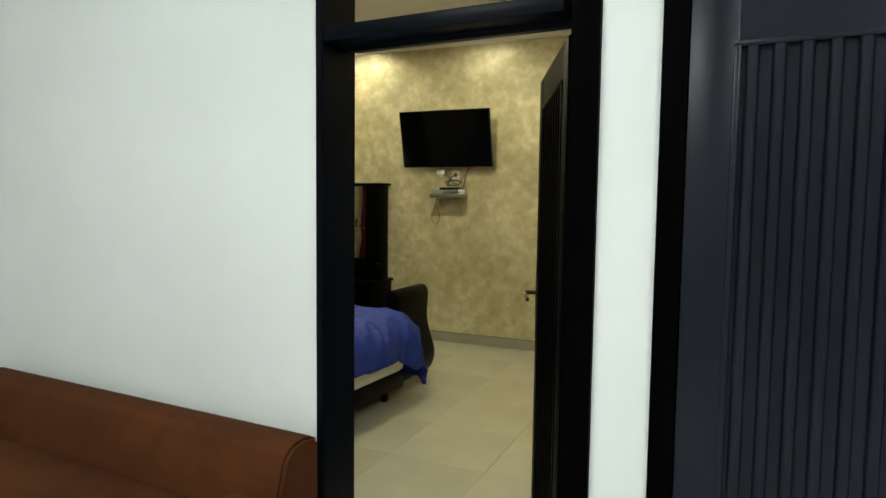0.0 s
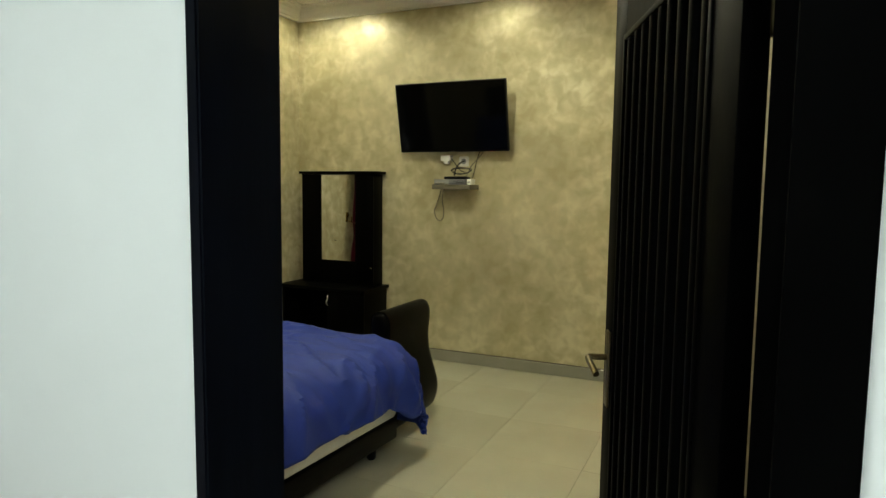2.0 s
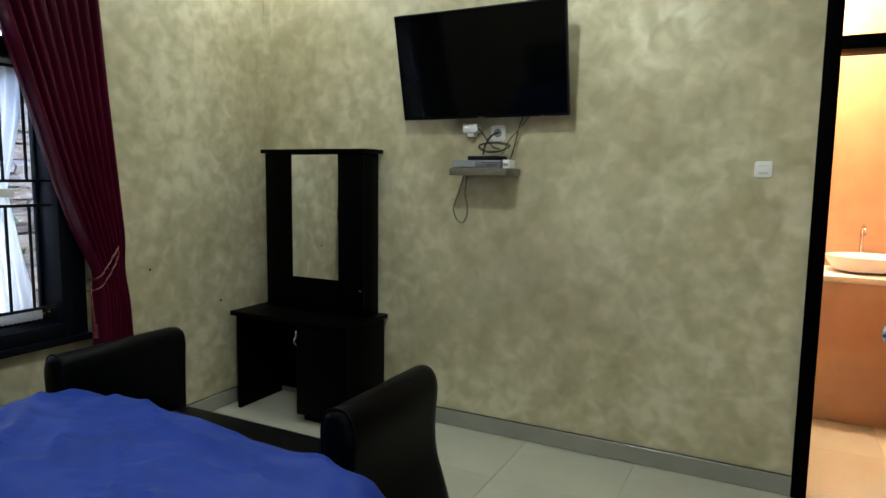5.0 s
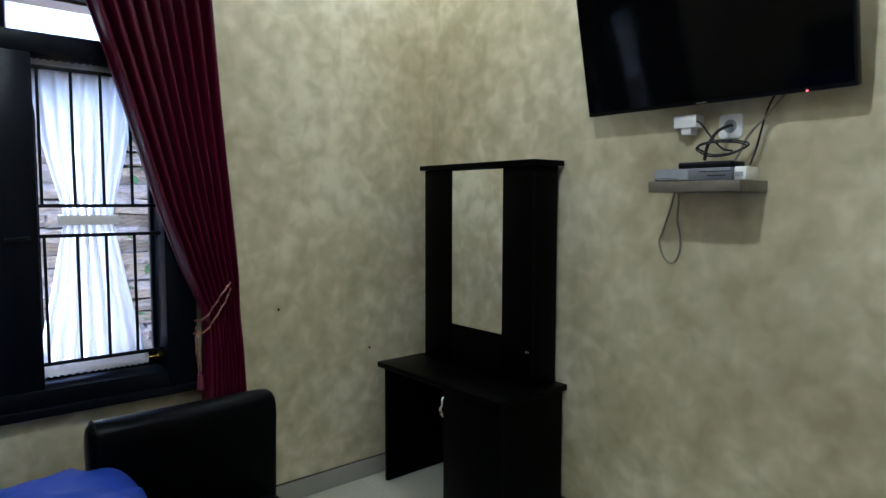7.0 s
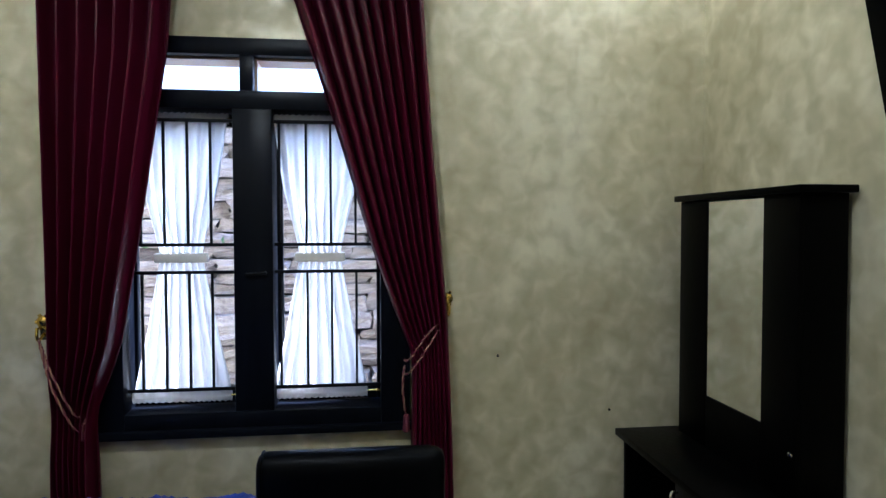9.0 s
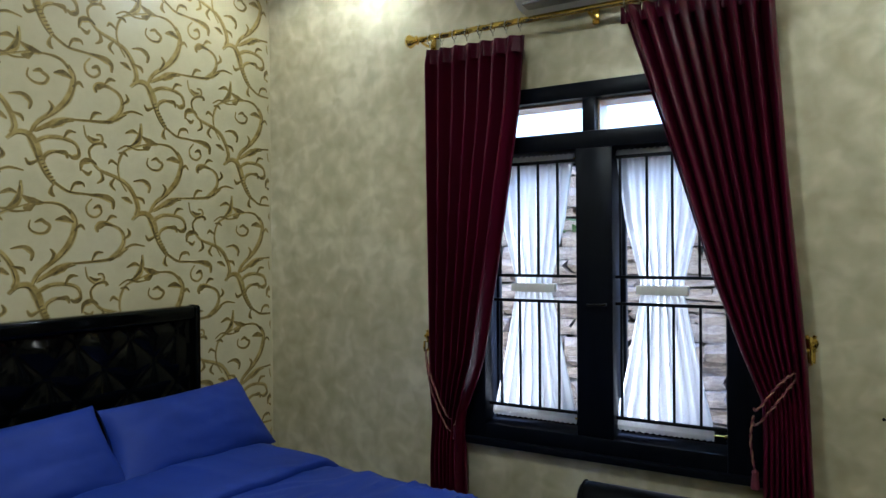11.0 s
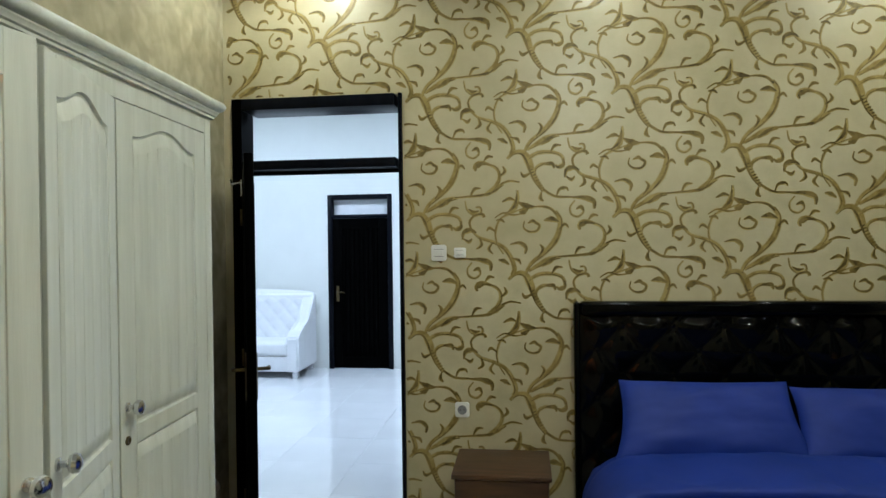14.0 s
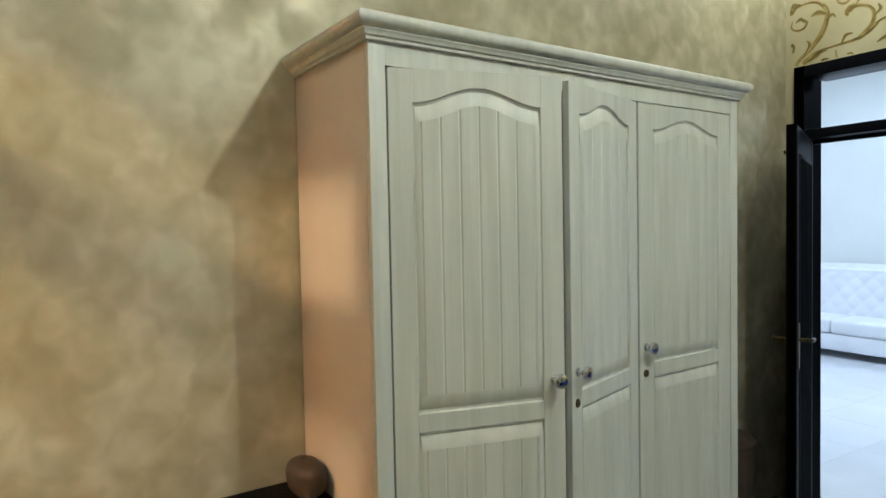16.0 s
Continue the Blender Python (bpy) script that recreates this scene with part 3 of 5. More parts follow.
def rebated(ua, ub, uc, ud, z0, z1):
    """A jamb wider on the hall side (ua..ub) than on the room side (uc..ud)."""
    bm = bmesh.new()
    prism(bm, [(ua, -TH - 0.02), (ub, -TH - 0.02), (ub, -0.075), (ud, -0.075), (ud, 0.022), (uc, 0.022), (uc, 0.001), (ua, 0.001)] if ub > uc else
          [(ub, -TH - 0.02), (ua, -TH - 0.02), (ua, -0.075), (uc, -0.075), (uc, 0.022), (ud, 0.022), (ud, 0.001), (ub, 0.001)], "z", z0, z1)
    bmesh.ops.bevel(bm, geom=[e for e in bm.edges if abs(e.verts[0].co.z - e.verts[1].co.z) > 0.5], offset=0.004, segments=2, affect="EDGES")
    return bm


part("jamb", rebated(2.970, 3.000, 2.972, 2.990, 0, DZ), "door_wood", d1)
bm = bmesh.new()
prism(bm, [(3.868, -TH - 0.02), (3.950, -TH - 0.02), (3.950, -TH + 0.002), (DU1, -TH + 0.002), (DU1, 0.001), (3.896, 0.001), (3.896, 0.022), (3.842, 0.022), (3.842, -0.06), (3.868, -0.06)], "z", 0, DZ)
# hinge-side jamb shares the leaf's material, darker than the rest of the frame
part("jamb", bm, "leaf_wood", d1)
part("head", boxed(3.008, 3.842, -TH - 0.02, 0.022, DZ - 0.062, DZ, bevel=0.004), "door_wood", d1)
part("bar", boxed(3.006, 3.844, -TH - 0.016, 0.018, 2.01, 2.06, bevel=0.004), "door_wood", d1)
part("door_stop", boxed(3.008, 3.842, -0.09, -0.07, 1.99, 2.01), "door_wood", d1)
hinge = A @ Vector((3.845, 0.0, 0))
leaf = fluted_leaf("door_leaf", Matrix.Translation((hinge.x - 0.005, hinge.y + 0.025, 0.008)) @ Matrix.Rotation(radians(111.5), 4, "Z"), 0.80, 1.985, 0.04, "leaf_wood", True,
                   "black-brown fluted wooden door standing open into the bedroom", "door")
lever(leaf, 0.745, 1.07, 0.04, 1, -1)
lever(leaf, 0.745, 1.07, 0.0, -1, -1)
for hz in (0.25, 1.0, 1.75):
    bm = bmesh.new()
    lathe(bm, [(0.008, -0.045), (0.0095, -0.04), (0.0095, 0.04), (0.008, 0.045)], 10, (0.0, -0.006, hz))
    part("hinge", bm, "old_brass", leaf)
bm = boxed(0.30, 0.33, -0.012, 0.0, 1.84, 1.92, bevel=0.003)
tube(bm, spline([(0.315, -0.01, 1.905), (0.315, -0.05, 1.90), (0.315, -0.06, 1.92)], 5), 0.006, 8)
part("coat_hook", bm, "chrome", leaf, "small steel hook on the back of the door")

jamb_set("door_2", A, EU0, EU1, EZ, -TH - 0.02, -0.02, 2.055, 0.066, "leaf_wood", "black painted frame of a closed door beside the bedroom door")
shut = fluted_leaf("door_leaf", A @ pose(EU0 + 0.068, -TH - 0.012, 0.008), EU1 - EU0 - 0.136, 1.99, 0.04, "blue_door", False, "closed blue-black fluted wooden door in the living room wall", "door")
lever(shut, 0.78, 1.03, 0.0, -1, -1)
bm = boxed(EU0 + 0.068, EU1 - 0.068, -0.12, -0.112, 2.06, EZ - 0.07)
fan = part("fanlight", bm, "frosted", bpy.data.objects["door_2"], "frosted glass fanlight")

fd = jamb_set("door_3", A, FD0, FD1, FDZ, LV - 0.15, LV + 0.015, 2.01, 0.06, "door_wood", "black painted frame of a closed door in the far living room wall")
far_leaf = fluted_leaf("door_leaf", A @ pose(FD0 + 0.062, LV - 0.05, 0.008), FD1 - FD0 - 0.124, 1.95, 0.04, "leaf_wood", False, "closed black wooden door across the living room", "door")
far_leaf.matrix_basis = A @ Matrix.Translation((FD1 - 0.062, LV - 0.01, 0.008)) @ Matrix.Rotation(radians(180), 4, "Z")
lever(far_leaf, 0.06, 1.0, 0.0, -1, 1)
part("fanlight", boxed(FD0 + 0.062, FD1 - 0.062, LV - 0.1, LV - 0.09, 2.012, FDZ - 0.062), "white_leather", fd, "white panel above the door")

# bathroom doorway
jamb_set("door_4", ID, BX0, BX1, BZ, Y1 - 0.02, Y1 + TH + 0.01, 0, 0.066, "leaf_wood", "black wooden frame of the bathroom doorway")
part("bar", boxed(BX0 + 0.066, BX1 - 0.066, Y1 - 0.016, Y1 + TH + 0.006, 2.07, 2.13, bevel=0.004), "leaf_wood", bpy.data.objects["door_4"])
vanity = thing("vanity", "orange tiled washstand with a white basin in the bathroom", "washbasin", pose(3.30, 5.22, 0))
part("stand", boxed(0.02, 0.62, 0.03, 0.56, 0.004, 0.885, bevel=0.006), "orange_tile", vanity)
part("worktop", boxed(0, 0.63, 0, 0.565, 0.886, 0.925, bevel=0.006), "plastic_white", vanity, "white stone worktop")
bm = bmesh.new()
lathe(bm, [(0.10, 0.926), (0.17, 0.94), (0.215, 1.0), (0.22, 1.03), (0.205, 1.03), (0.16, 0.965), (0.03, 0.945)], 28, (0.33, 0.30, 0))
part("basin", bm, "plastic_white", vanity, "round white basin")
bm = bmesh.new()
tube(bm, spline([(0.33, 0.535, 0.925), (0.33, 0.535, 1.16), (0.33, 0.49, 1.21), (0.33, 0.42, 1.19), (0.33, 0.41, 1.15)], 6), 0.011, 10)
part("tap", bm, "chrome", vanity)

# ---- bedroom window ----
win = tagged(new("window_1"), "black wooden casement window with fanlights and an iron grille", kind="structure")
FW = 0.125
for nm, a in (("side_post", (-TH, 0.025, WY0, WY0 + FW, WZ0, WZ1)), ("side_post", (-TH, 0.025, WY1 - FW, WY1, WZ0, WZ1)),
              ("head", (-TH, 0.025, WY0 + FW, WY1 - FW, WZ1 - 0.07, WZ1)), ("bottom_rail", (-TH, 0.025, WY0 + FW, WY1 - FW, WZ0, WZ0 + 0.07)),
              ("transom", (-TH + 0.002, 0.022, WY0 + FW, WY1 - FW, 2.015, 2.09)), ("mullion", (-TH + 0.002, 0.022, 1.968, 2.128, WZ0 + 0.07, 2.015)),
              ("mullion", (-TH + 0.002, 0.022, 2.0, 2.055, 2.09, WZ1 - 0.07))):
    part(nm, boxed(*a, bevel=0.004), "door_wood", win)
part("window_sill", boxed(-0.02, 0.05, WY0 - 0.01, WY1 + 0.01, WZ0 - 0.03, WZ0 + 0.003, bevel=0.005), "door_wood", win)
for y0, y1 in ((WY0 + FW - 0.04, 1.999), (2.097, WY1 - FW + 0.04)):
    sash = part("sash", boxed(-0.15, -0.115, y0 + 0.002, y0 + 0.055, WZ0 + 0.072, 2.013, bevel=0.003), "door_wood", win)
    part("stile", boxed(-0.15, -0.115, y1 - 0.055, y1 - 0.002, WZ0 + 0.072, 2.013, bevel=0.003), "door_wood", sash)
    part("rail", boxed(-0.149, -0.116, y0 + 0.055, y1 - 0.055, WZ0 + 0.072, WZ0 + 0.135), "door_wood", sash)
    part("rail", boxed(-0.149, -0.116, y0 + 0.055, y1 - 0.055, 1.96, 2.013), "door_wood", sash)
    pane = part("pane", boxed(-0.135, -0.131, y0 + 0.05, y1 - 0.05, WZ0 + 0.13, 1.965), "glass", sash)
    pane.visible_shadow = False
for y0, y1 in ((WY0 + FW, 2.0), (2.055, WY1 - FW)):
    pane = part("pane", boxed(-0.160, -0.155, y0, y1, 2.09, WZ1 - 0.07), "frosted", win, "white frosted fanlight pane")
    pane.visible_shadow = False
for y0, y1 in ((WY0 + FW, 2.0), (2.055, WY1 - FW)):
    bm = boxed(-0.154, -0.03, y0, y0 + 0.010, 2.09, WZ1 - 0.07)
    box(bm, -0.154, -0.03, y1 - 0.010, y1, 2.09, WZ1 - 0.07)
    box(bm, -0.154, -0.03, y0 + 0.010, y1 - 0.010, WZ1 - 0.080, WZ1 - 0.07)
    part("glazing_stop", bm, "orange_tile", win, "unpainted orange wood stop")
bm = boxed(-0.006, 0.012, 2.085, 2.11, 1.30, 1.40, bevel=0.003)
tube(bm, [(0.01, 2.097, 1.335), (0.04, 2.097, 1.335), (0.045, 2.08, 1.333), (0.045, 2.02, 1.33)], 0.007, 8)
part("casement_handle", bm, "iron", win)

grille = thing("window_grille", "black iron bar grille fixed inside the window frame", "grille")
for y0, y1, ys in ((WY0 + FW - 0.01, 1.98, (1.585, 1.68, 1.775, 1.868)), (2.12, WY1 - FW + 0.01, (2.15, 2.262, 2.365, 2.47))):
    for z in (1.972, 1.452, 1.336, 0.84):
        part("rail", boxed(-0.036, -0.024, y0, y1, z - 0.007, z + 0.007, bevel=0.002), "iron", grille)
    for y in ys:
        part("bar", boxed(-0.035, -0.025, y - 0.005, y + 0.005, 1.45, 1.972), "iron", grille)
        part("bar", boxed(-0.035, -0.025, y - 0.003, y + 0.007, 0.84, 1.338), "iron", grille)


def sheer(yc, width):
    """A gathered hourglass sheer between two thin brass rods."""
    root = thing("sheer_curtain", "white gathered voile curtain tied at its waist on brass rods", "curtain", group="sheer curtains in the window")
    shape = [(2.0, 0.46), (1.95, 0.44), (1.70, 0.36), (1.45, 0.22), (1.40, 0.20), (1.36, 0.22), (1.1, 0.33), (0.84, 0.46), (0.78, 0.47)]
    bm = bmesh.new()

    def cloth(s, t):
        z = 1.985 - t * (1.985 - 0.81)
        w = lerp_at(shape, z) * width
        y = yc + (s - 0.5) * w
        return (-0.072 + 0.013 * math.sin(s * 2 * math.pi * 7 + 0.6 * math.sin(z * 5)) + 0.005 * math.sin(s * 37 + z * 3), y, z)
    grid(bm, 110, 26, cloth)
    part("cloth", bm, "sheer", root)
    for z, h in ((1.985, 0.028), (0.805, 0.03)):
        bm = bmesh.new()

        def ruffle(s, t):
            y = yc + (s - 0.5) * 0.47 * width
            a = 2 * math.pi * t
            r = h * (0.8 + 0.10 * math.sin(s * 2 * math.pi * 17 + 2 * math.sin(s * 9)))
            return (-0.06 + 0.016 * math.cos(a), y, z + r * math.sin(a))
        grid(bm, 96, 10, ruffle)
        part("ruffle", bm, "sheer", root, "ruched white header")
        bm = bmesh.new()
        tube(bm, [(-0.06, yc - 0.29 * width, z), (-0.06, yc + 0.29 * width, z)], 0.0045, 8)
        for e in (-1, 1):
            lathe(bm, [(0.004, -0.01), (0.009, -0.005), (0.009, 0.006), (0.003, 0.012)], 10, (-0.06, yc + e * 0.29 * width, z), "y")
        part("rod", bm, "brass", root, "thin brass rod")
    bm = boxed(-0.095, -0.05, yc - 0.125 * width, yc + 0.125 * width, 1.375, 1.415, bevel=0.006)
    part("waist_band", bm, "ticking", root, "white tie band")
    return root


sheer(1.735, 0.86)
sheer(2.315, 0.86)


def drape(outer, inner, folds, tie, label, seed):
    """A satin curtain held to one side: outer and inner edges are tables of (z, y)."""
    root = thing("curtain", label, "curtain", group="burgundy window curtains")
    bm = bmesh.new()
    zt = outer[0][0]

    def cloth(s, t):
        z = zt - t * (zt - 0.03)
        a, b = lerp_at(outer, z), lerp_at(inner, z)
        w = abs(b - a)
        squeeze = 1 - 0.45 * math.exp(-((z - tie) / 0.12) ** 2)
        amp = (0.040 + 0.02 * (1 - min(w / 0.55, 1))) * squeeze
        ph = s * 2 * math.pi * folds + 0.5 * math.sin(s * 9 + seed) + 0.25 * math.sin(z * 3 + seed)
        x = 0.105 + amp * math.sin(ph) + 0.006 * math.sin(ph * 2.1 + z * 2)
        if t < 0.03:
            x = 0.105 + (x - 0.105) * (0.55 + t * 15)
        return (x, a + (b - a) * s + 0.006 * math.cos(ph), z)
    grid(bm, 150, 70, cloth)
    ob = part("cloth", bm, "curtain", root)
    mod = ob.modifiers.new("thickness", "SOLIDIFY")
    mod.thickness = 0.003
    bm = bmesh.new()
    grid(bm, 120, 3, lambda s, t: (0.112 + 0.012 * math.sin(s * 2 * math.pi * folds), lerp_at(outer, zt) + (lerp_at(inner, zt) - lerp_at(outer, zt)) * s, zt + 0.002 - 0.07 * t))
    part("heading_tape", bm, "curtain", root)
    return root


drape([(2.525, 1.275), (1.1, 1.287), (0.0, 1.297)], [(2.525, 1.762), (2.2, 1.735), (1.5, 1.615), (1.06, 1.535), (0.80, 1.445), (0.7, 1.44), (0.0, 1.46)], 7, 0.78,
      "burgundy satin curtain gathered by a cord tieback at the window", 1.0)
drape([(2.565, 2.742), (1.88, 2.784), (1.14, 2.846), (0.6, 2.866), (0.0, 2.875)], [(2.565, 2.19), (1.9, 2.40), (1.44, 2.535), (1.2, 2.62), (1.0, 2.70), (0.85, 2.705), (0.0, 2.69)], 9, 1.0,
      "burgundy satin curtain swept aside and tied by a braided cord", 2.3)

pole = thing("curtain_pole", "gold twisted curtain pole with ball finials and rings", "curtain pole")
PZ = 2.585
bm = bmesh.new()
NP = 240


def twist(s, t):
    y = 1.235 + s * 1.655
    a = 2 * math.pi * t
    r = 0.013 + 0.0016 * math.sin(3 * a + y * 60) * (1 if abs(y - 2.06) > 0.25 else 0)
    return (0.115 + r * math.cos(a), y, PZ + r * math.sin(a))


grid(bm, NP, 10, twist)
part("rod", bm, "brass", pole)
for yy, sg in ((1.225, -1), (2.90, 1)):
    bm = bmesh.new()
    lathe(bm, [(0.014, 0), (0.022, 0.006), (0.014, 0.014), (0.02, 0.022), (0.03, 0.036), (0.032, 0.046), (0.024, 0.06), (0.008, 0.07)] if sg > 0 else
          [(0.008, -0.07), (0.024, -0.06), (0.032, -0.046), (0.03, -0.036), (0.02, -0.022), (0.014, -0.014), (0.022, -0.006), (0.014, 0)], 16, (0.115, yy, PZ), "y")
    part("finial", bm, "brass", pole)
for yy in (1.25, 2.06, 2.88):
    bm = boxed(0.0, 0.012, yy - 0.015, yy + 0.015, PZ - 0.035, PZ + 0.035, bevel=0.004)
    tube(bm, [(0.01, yy, PZ - 0.01), (0.07, yy, PZ - 0.02), (0.115, yy, PZ - 0.016)], 0.007, 8)
    part("bracket", bm, "brass", pole)
for a, b, n in ((1.29, 1.75, 8), (2.21, 2.73, 9)):
    for k in range(n):
        yy = a + (b - a) * k / (n - 1)
        bm = bmesh.new()
        tube(bm, [(0.115 + 0.021 * math.cos(q), yy + 0.003 * math.sin(q), PZ - 0.006 + 0.021 * math.sin(q)) for q in [2 * math.pi * j / 14 for j in range(15)]], 0.0025, 6)
        tube(bm, [(0.115, yy, PZ - 0.027), (0.112, yy, PZ - 0.045)], 0.003, 6)
        part("ring", bm, "chrome", pole)


def tieback(y, z, toward, low, tail, label):
    """A brass wall hook with the two-colour cord that it holds."""
    hook = thing("tieback_hook", "ornate brass tieback hook on the wall", "hook", group="brass tieback hooks")
    bm = boxed(0.0, 0.006, y - 0.016, y + 0.016, z - 0.045, z + 0.05, bevel=0.003)
    lathe(bm, [(0.02, 0.0), (0.026, 0.008), (0.016, 0.016), (0.004, 0.02)], 14, (0.004, y, z + 0.03), "x")
    tube(bm, spline([(0.004, y, z - 0.02), (0.05, y, z - 0.04), (0.065, y, z - 0.02), (0.06, y, z + 0.012)], 6), 0.006, 8)
    for q in range(5):
        a = radians(60 + 60 * q)
        tube(bm, [(0.006, y, z + 0.03), (0.012, y + 0.03 * math.cos(a), z + 0.03 + 0.035 * math.sin(a))], 0.007, 6)
    part("rosette", bm, "brass", hook)
    cord = thing("rope_tieback", label, "cord", group="curtain tieback cords")
    lines = []
    for off, wide in ((0.0, 0.0), (-0.055, 0.03)):
        lines.append(spline([(0.05, y, z - 0.035), (0.13, y + toward * 0.05, z - 0.06 + off * 0.5), (0.165, y + toward * 0.10, (z + low) / 2 + off),
                             (0.15, y + toward * 0.17, low + off), (0.08, y + toward * (0.19 + wide * 0.2), low - 0.02 + off)], 14))
    lines.append(spline([(0.10, y + toward * 0.19, low - 0.04), (0.12, y + toward * 0.2, low - tail * 0.5), (0.115, y + toward * 0.185, low - tail)], 14))
    for line in lines:
        for mat_name, ph in (("rope_red", 0), ("rope_gold", math.pi)):
            pts = []
            for i, p in enumerate(line):
                d = (line[min(i + 1, len(line) - 1)] - line[max(i - 1, 0)]).normalized()
                s = d.orthogonal().normalized()
                q = d.cross(s)
                a = i * 0.95 + ph
                pts.append(p + (s * math.cos(a) + q * math.sin(a)) * 0.0028)
            bm = bmesh.new()
            tube(bm, pts, 0.0030, 6)
            part("strand", bm, mat_name, cord)
    bm = bmesh.new()
    e = lines[2][-1]
    lathe(bm, [(0.006, 0.02), (0.013, 0.012), (0.012, 0.0), (0.016, -0.05), (0.012, -0.055)], 12, e)
    part("tassel", bm, "rope_red", cord)


tieback(1.217, 1.115, 1, 0.80, 0.06, "braided burgundy and cream cord round the curtain")
tieback(2.862, 1.185, -1, 0.985, 0.26, "braided burgundy and cream cord holding the curtain")

ac = thing("air_conditioner", "white wall air conditioner above the window", "air conditioner", pose(0, 2.14, 2.64))
prof = [(0, 0), (0.10, 0.0), (0.17, 0.03), (0.205, 0.09), (0.205, 0.26), (0.19, 0.285), (0, 0.285)]
bm = bmesh.new()
prism(bm, prof, "y", -0.40, 0.40)
part("casing", bm, "plastic_white", ac)
part("louvre", boxed(0.09, 0.165, -0.36, 0.36, -0.006, 0.004, bevel=0.002), "plastic_grey", ac, "grey air outlet flap")

# ---- ceiling lights ----
for dx, dy in DOWN:
    d = thing("downlight", "round recessed downlight with a white rim", "ceiling light", pose(dx, dy, ZC), "recessed ceiling downlights")
    bm = bmesh.new()
    lathe(bm, [(0.062, -0.001), (0.062, -0.006), (0.056, -0.010), (0.048, -0.006), (0.046, -0.001)], 28)
    part("rim", bm, "plastic_white", d)
    bm = bmesh.new()
    lathe(bm, [(0.045, -0.0015), (0.045, -0.004), (0.02, -0.005)], 24)
    part("diffuser", bm, "glow", d)
for lx, ly in ((2.6, -3.0), (5.6, -3.0)):
    d = thing("ceiling_panel", "white square ceiling light panel", "ceiling light", pose(lx, ly, ZL), "living room ceiling panels")
    part("casing", boxed(-0.66, 0.66, -0.36, 0.36, -0.035, 0, bevel=0.006), "plastic_white", d)
    part("diffuser", boxed(-0.62, 0.62, -0.32, 0.32, -0.04, -0.036), "glow_cool", d)
bl = thing("bathroom_light", "round warm ceiling light in the bathroom", "ceiling light", pose(3.1, 5.5, ZC))
bm = bmesh.new()
lathe(bm, [(0.12, 0), (0.12, -0.03), (0.09, -0.055), (0.03, -0.065)], 24)
part("shade", bm, "plastic_white", bl)

# ---- bed ----
bed = thing("bed", "black divan bed with a white mattress and tufted headboard", "bed", A)
U0, U1, V0, V1 = 0.45, 2.02, 0.10, 2.06
part("divan_base", boxed(U0 + 0.01, U1 - 0.01, V0, V1 - 0.01, 0.10, 0.215, bevel=0.012), "leather", bed)
part("mattress", boxed(U0, U1, V0, V1, 0.217, 0.50, bevel=0.05, segs=4), "ticking", bed, "white quilted mattress")
for lu in (U0 + 0.1, U1 - 0.1):
    for lv in (0.3, 1.1, 1.92):
        bm = bmesh.new()
        lathe(bm, [(0.02, 0.0), (0.026, 0.01), (0.03, 0.1)], 12, (lu, lv, 0.004))
        part("leg", bm, "plastic_black", bed)
HU0, HU1, HZ0, HZ1 = 0.553, 2.108, 0.10, 1.312
bm = bmesh.new()


def tuft(s, t):
    u = HU0 + 0.026 + s * (HU1 - HU0 - 0.052)
    z = HZ0 + 0.05 + t * (HZ1 - HZ0 - 0.115)
    a = math.pi * ((u - HU0) / 0.24 + (z - HZ1) / 0.24)
    b = math.pi * ((u - HU0) / 0.24 - (z - HZ1) / 0.24)
    h = (abs(math.sin(a)) * abs(math.sin(b))) ** 0.5
    e = min(s, 1 - s, t * 1.4, (1 - t) * 1.4) * 14
    return (u, 0.064 + 0.022 * h * min(e, 1), z)


grid(bm, 150, 110, tuft)
head = part("headboard", bm, "gloss_leather", bed, "glossy black button-tufted headboard")
part("headboard_back", boxed(HU0 + 0.02, HU1 - 0.02, 0.014, 0.062, HZ0, HZ1 - 0.01), "leather", head)
for a in ((HU0, HU0 + 0.03, HZ0, HZ1), (HU1 - 0.03, HU1, HZ0, HZ1)):
    part("border", boxed(a[0], a[1], 0.012, 0.098, a[2], a[3], bevel=0.02, segs=4), "gloss_leather", head)
part("border", boxed(HU0 + 0.029, HU1 - 0.029, 0.013, 0.097, HZ1 - 0.072, HZ1 - 0.001, bevel=0.02, segs=4), "gloss_leather", head)
for i in range(1, 13):
    for j in range(1, 6):
        uu, z = HU0 + 0.12 * i, HZ1 - 0.12 * j
        if (i + j) % 2 == 0 and uu < HU1 - 0.08:
            if z > 0.6:
                if uu > HU0 + 0.08:
                    bm = bmesh.new()
                    lathe(bm, [(0.003, 0.004), (0.013, 0.002), (0.012, -0.004), (0.006, -0.006)][::-1], 10, (uu, 0.066, z), "y")
                    part("button", bm, "gloss_leather", head)

# fitted sheet over the head of the mattress
sheet = thing("bed_sheet", "royal blue cotton sheet fitted on the mattress", "sheet", A)
bm = bmesh.new()


def bend(d, r):
    """Out and down for cloth running d past the start of a rounded edge."""
    if d <= 0:
        return d, 0.0
    q = min(d / r, 1.45)
    o, w = r * math.sin(q), r * (1 - math.cos(q))
    rest = max(d - 1.45 * r, 0)
    return o + rest * 0.10, w + rest * 0.995


def fitted(s, t):
    p, q = -1.05 + 2.1 * s, 0.11 + 0.9 * t
    c, hw = (U0 + U1) / 2, (U1 - U0) / 2 - 0.045
    o, w = bend(abs(p) - hw, 0.06)
    n = noise.noise(Vector((p * 3, q * 3, 1.7))) * 0.006
    return (c + math.copysign(hw + o, p), q, 0.512 - w + n * (1 if w == 0 else 0.5))


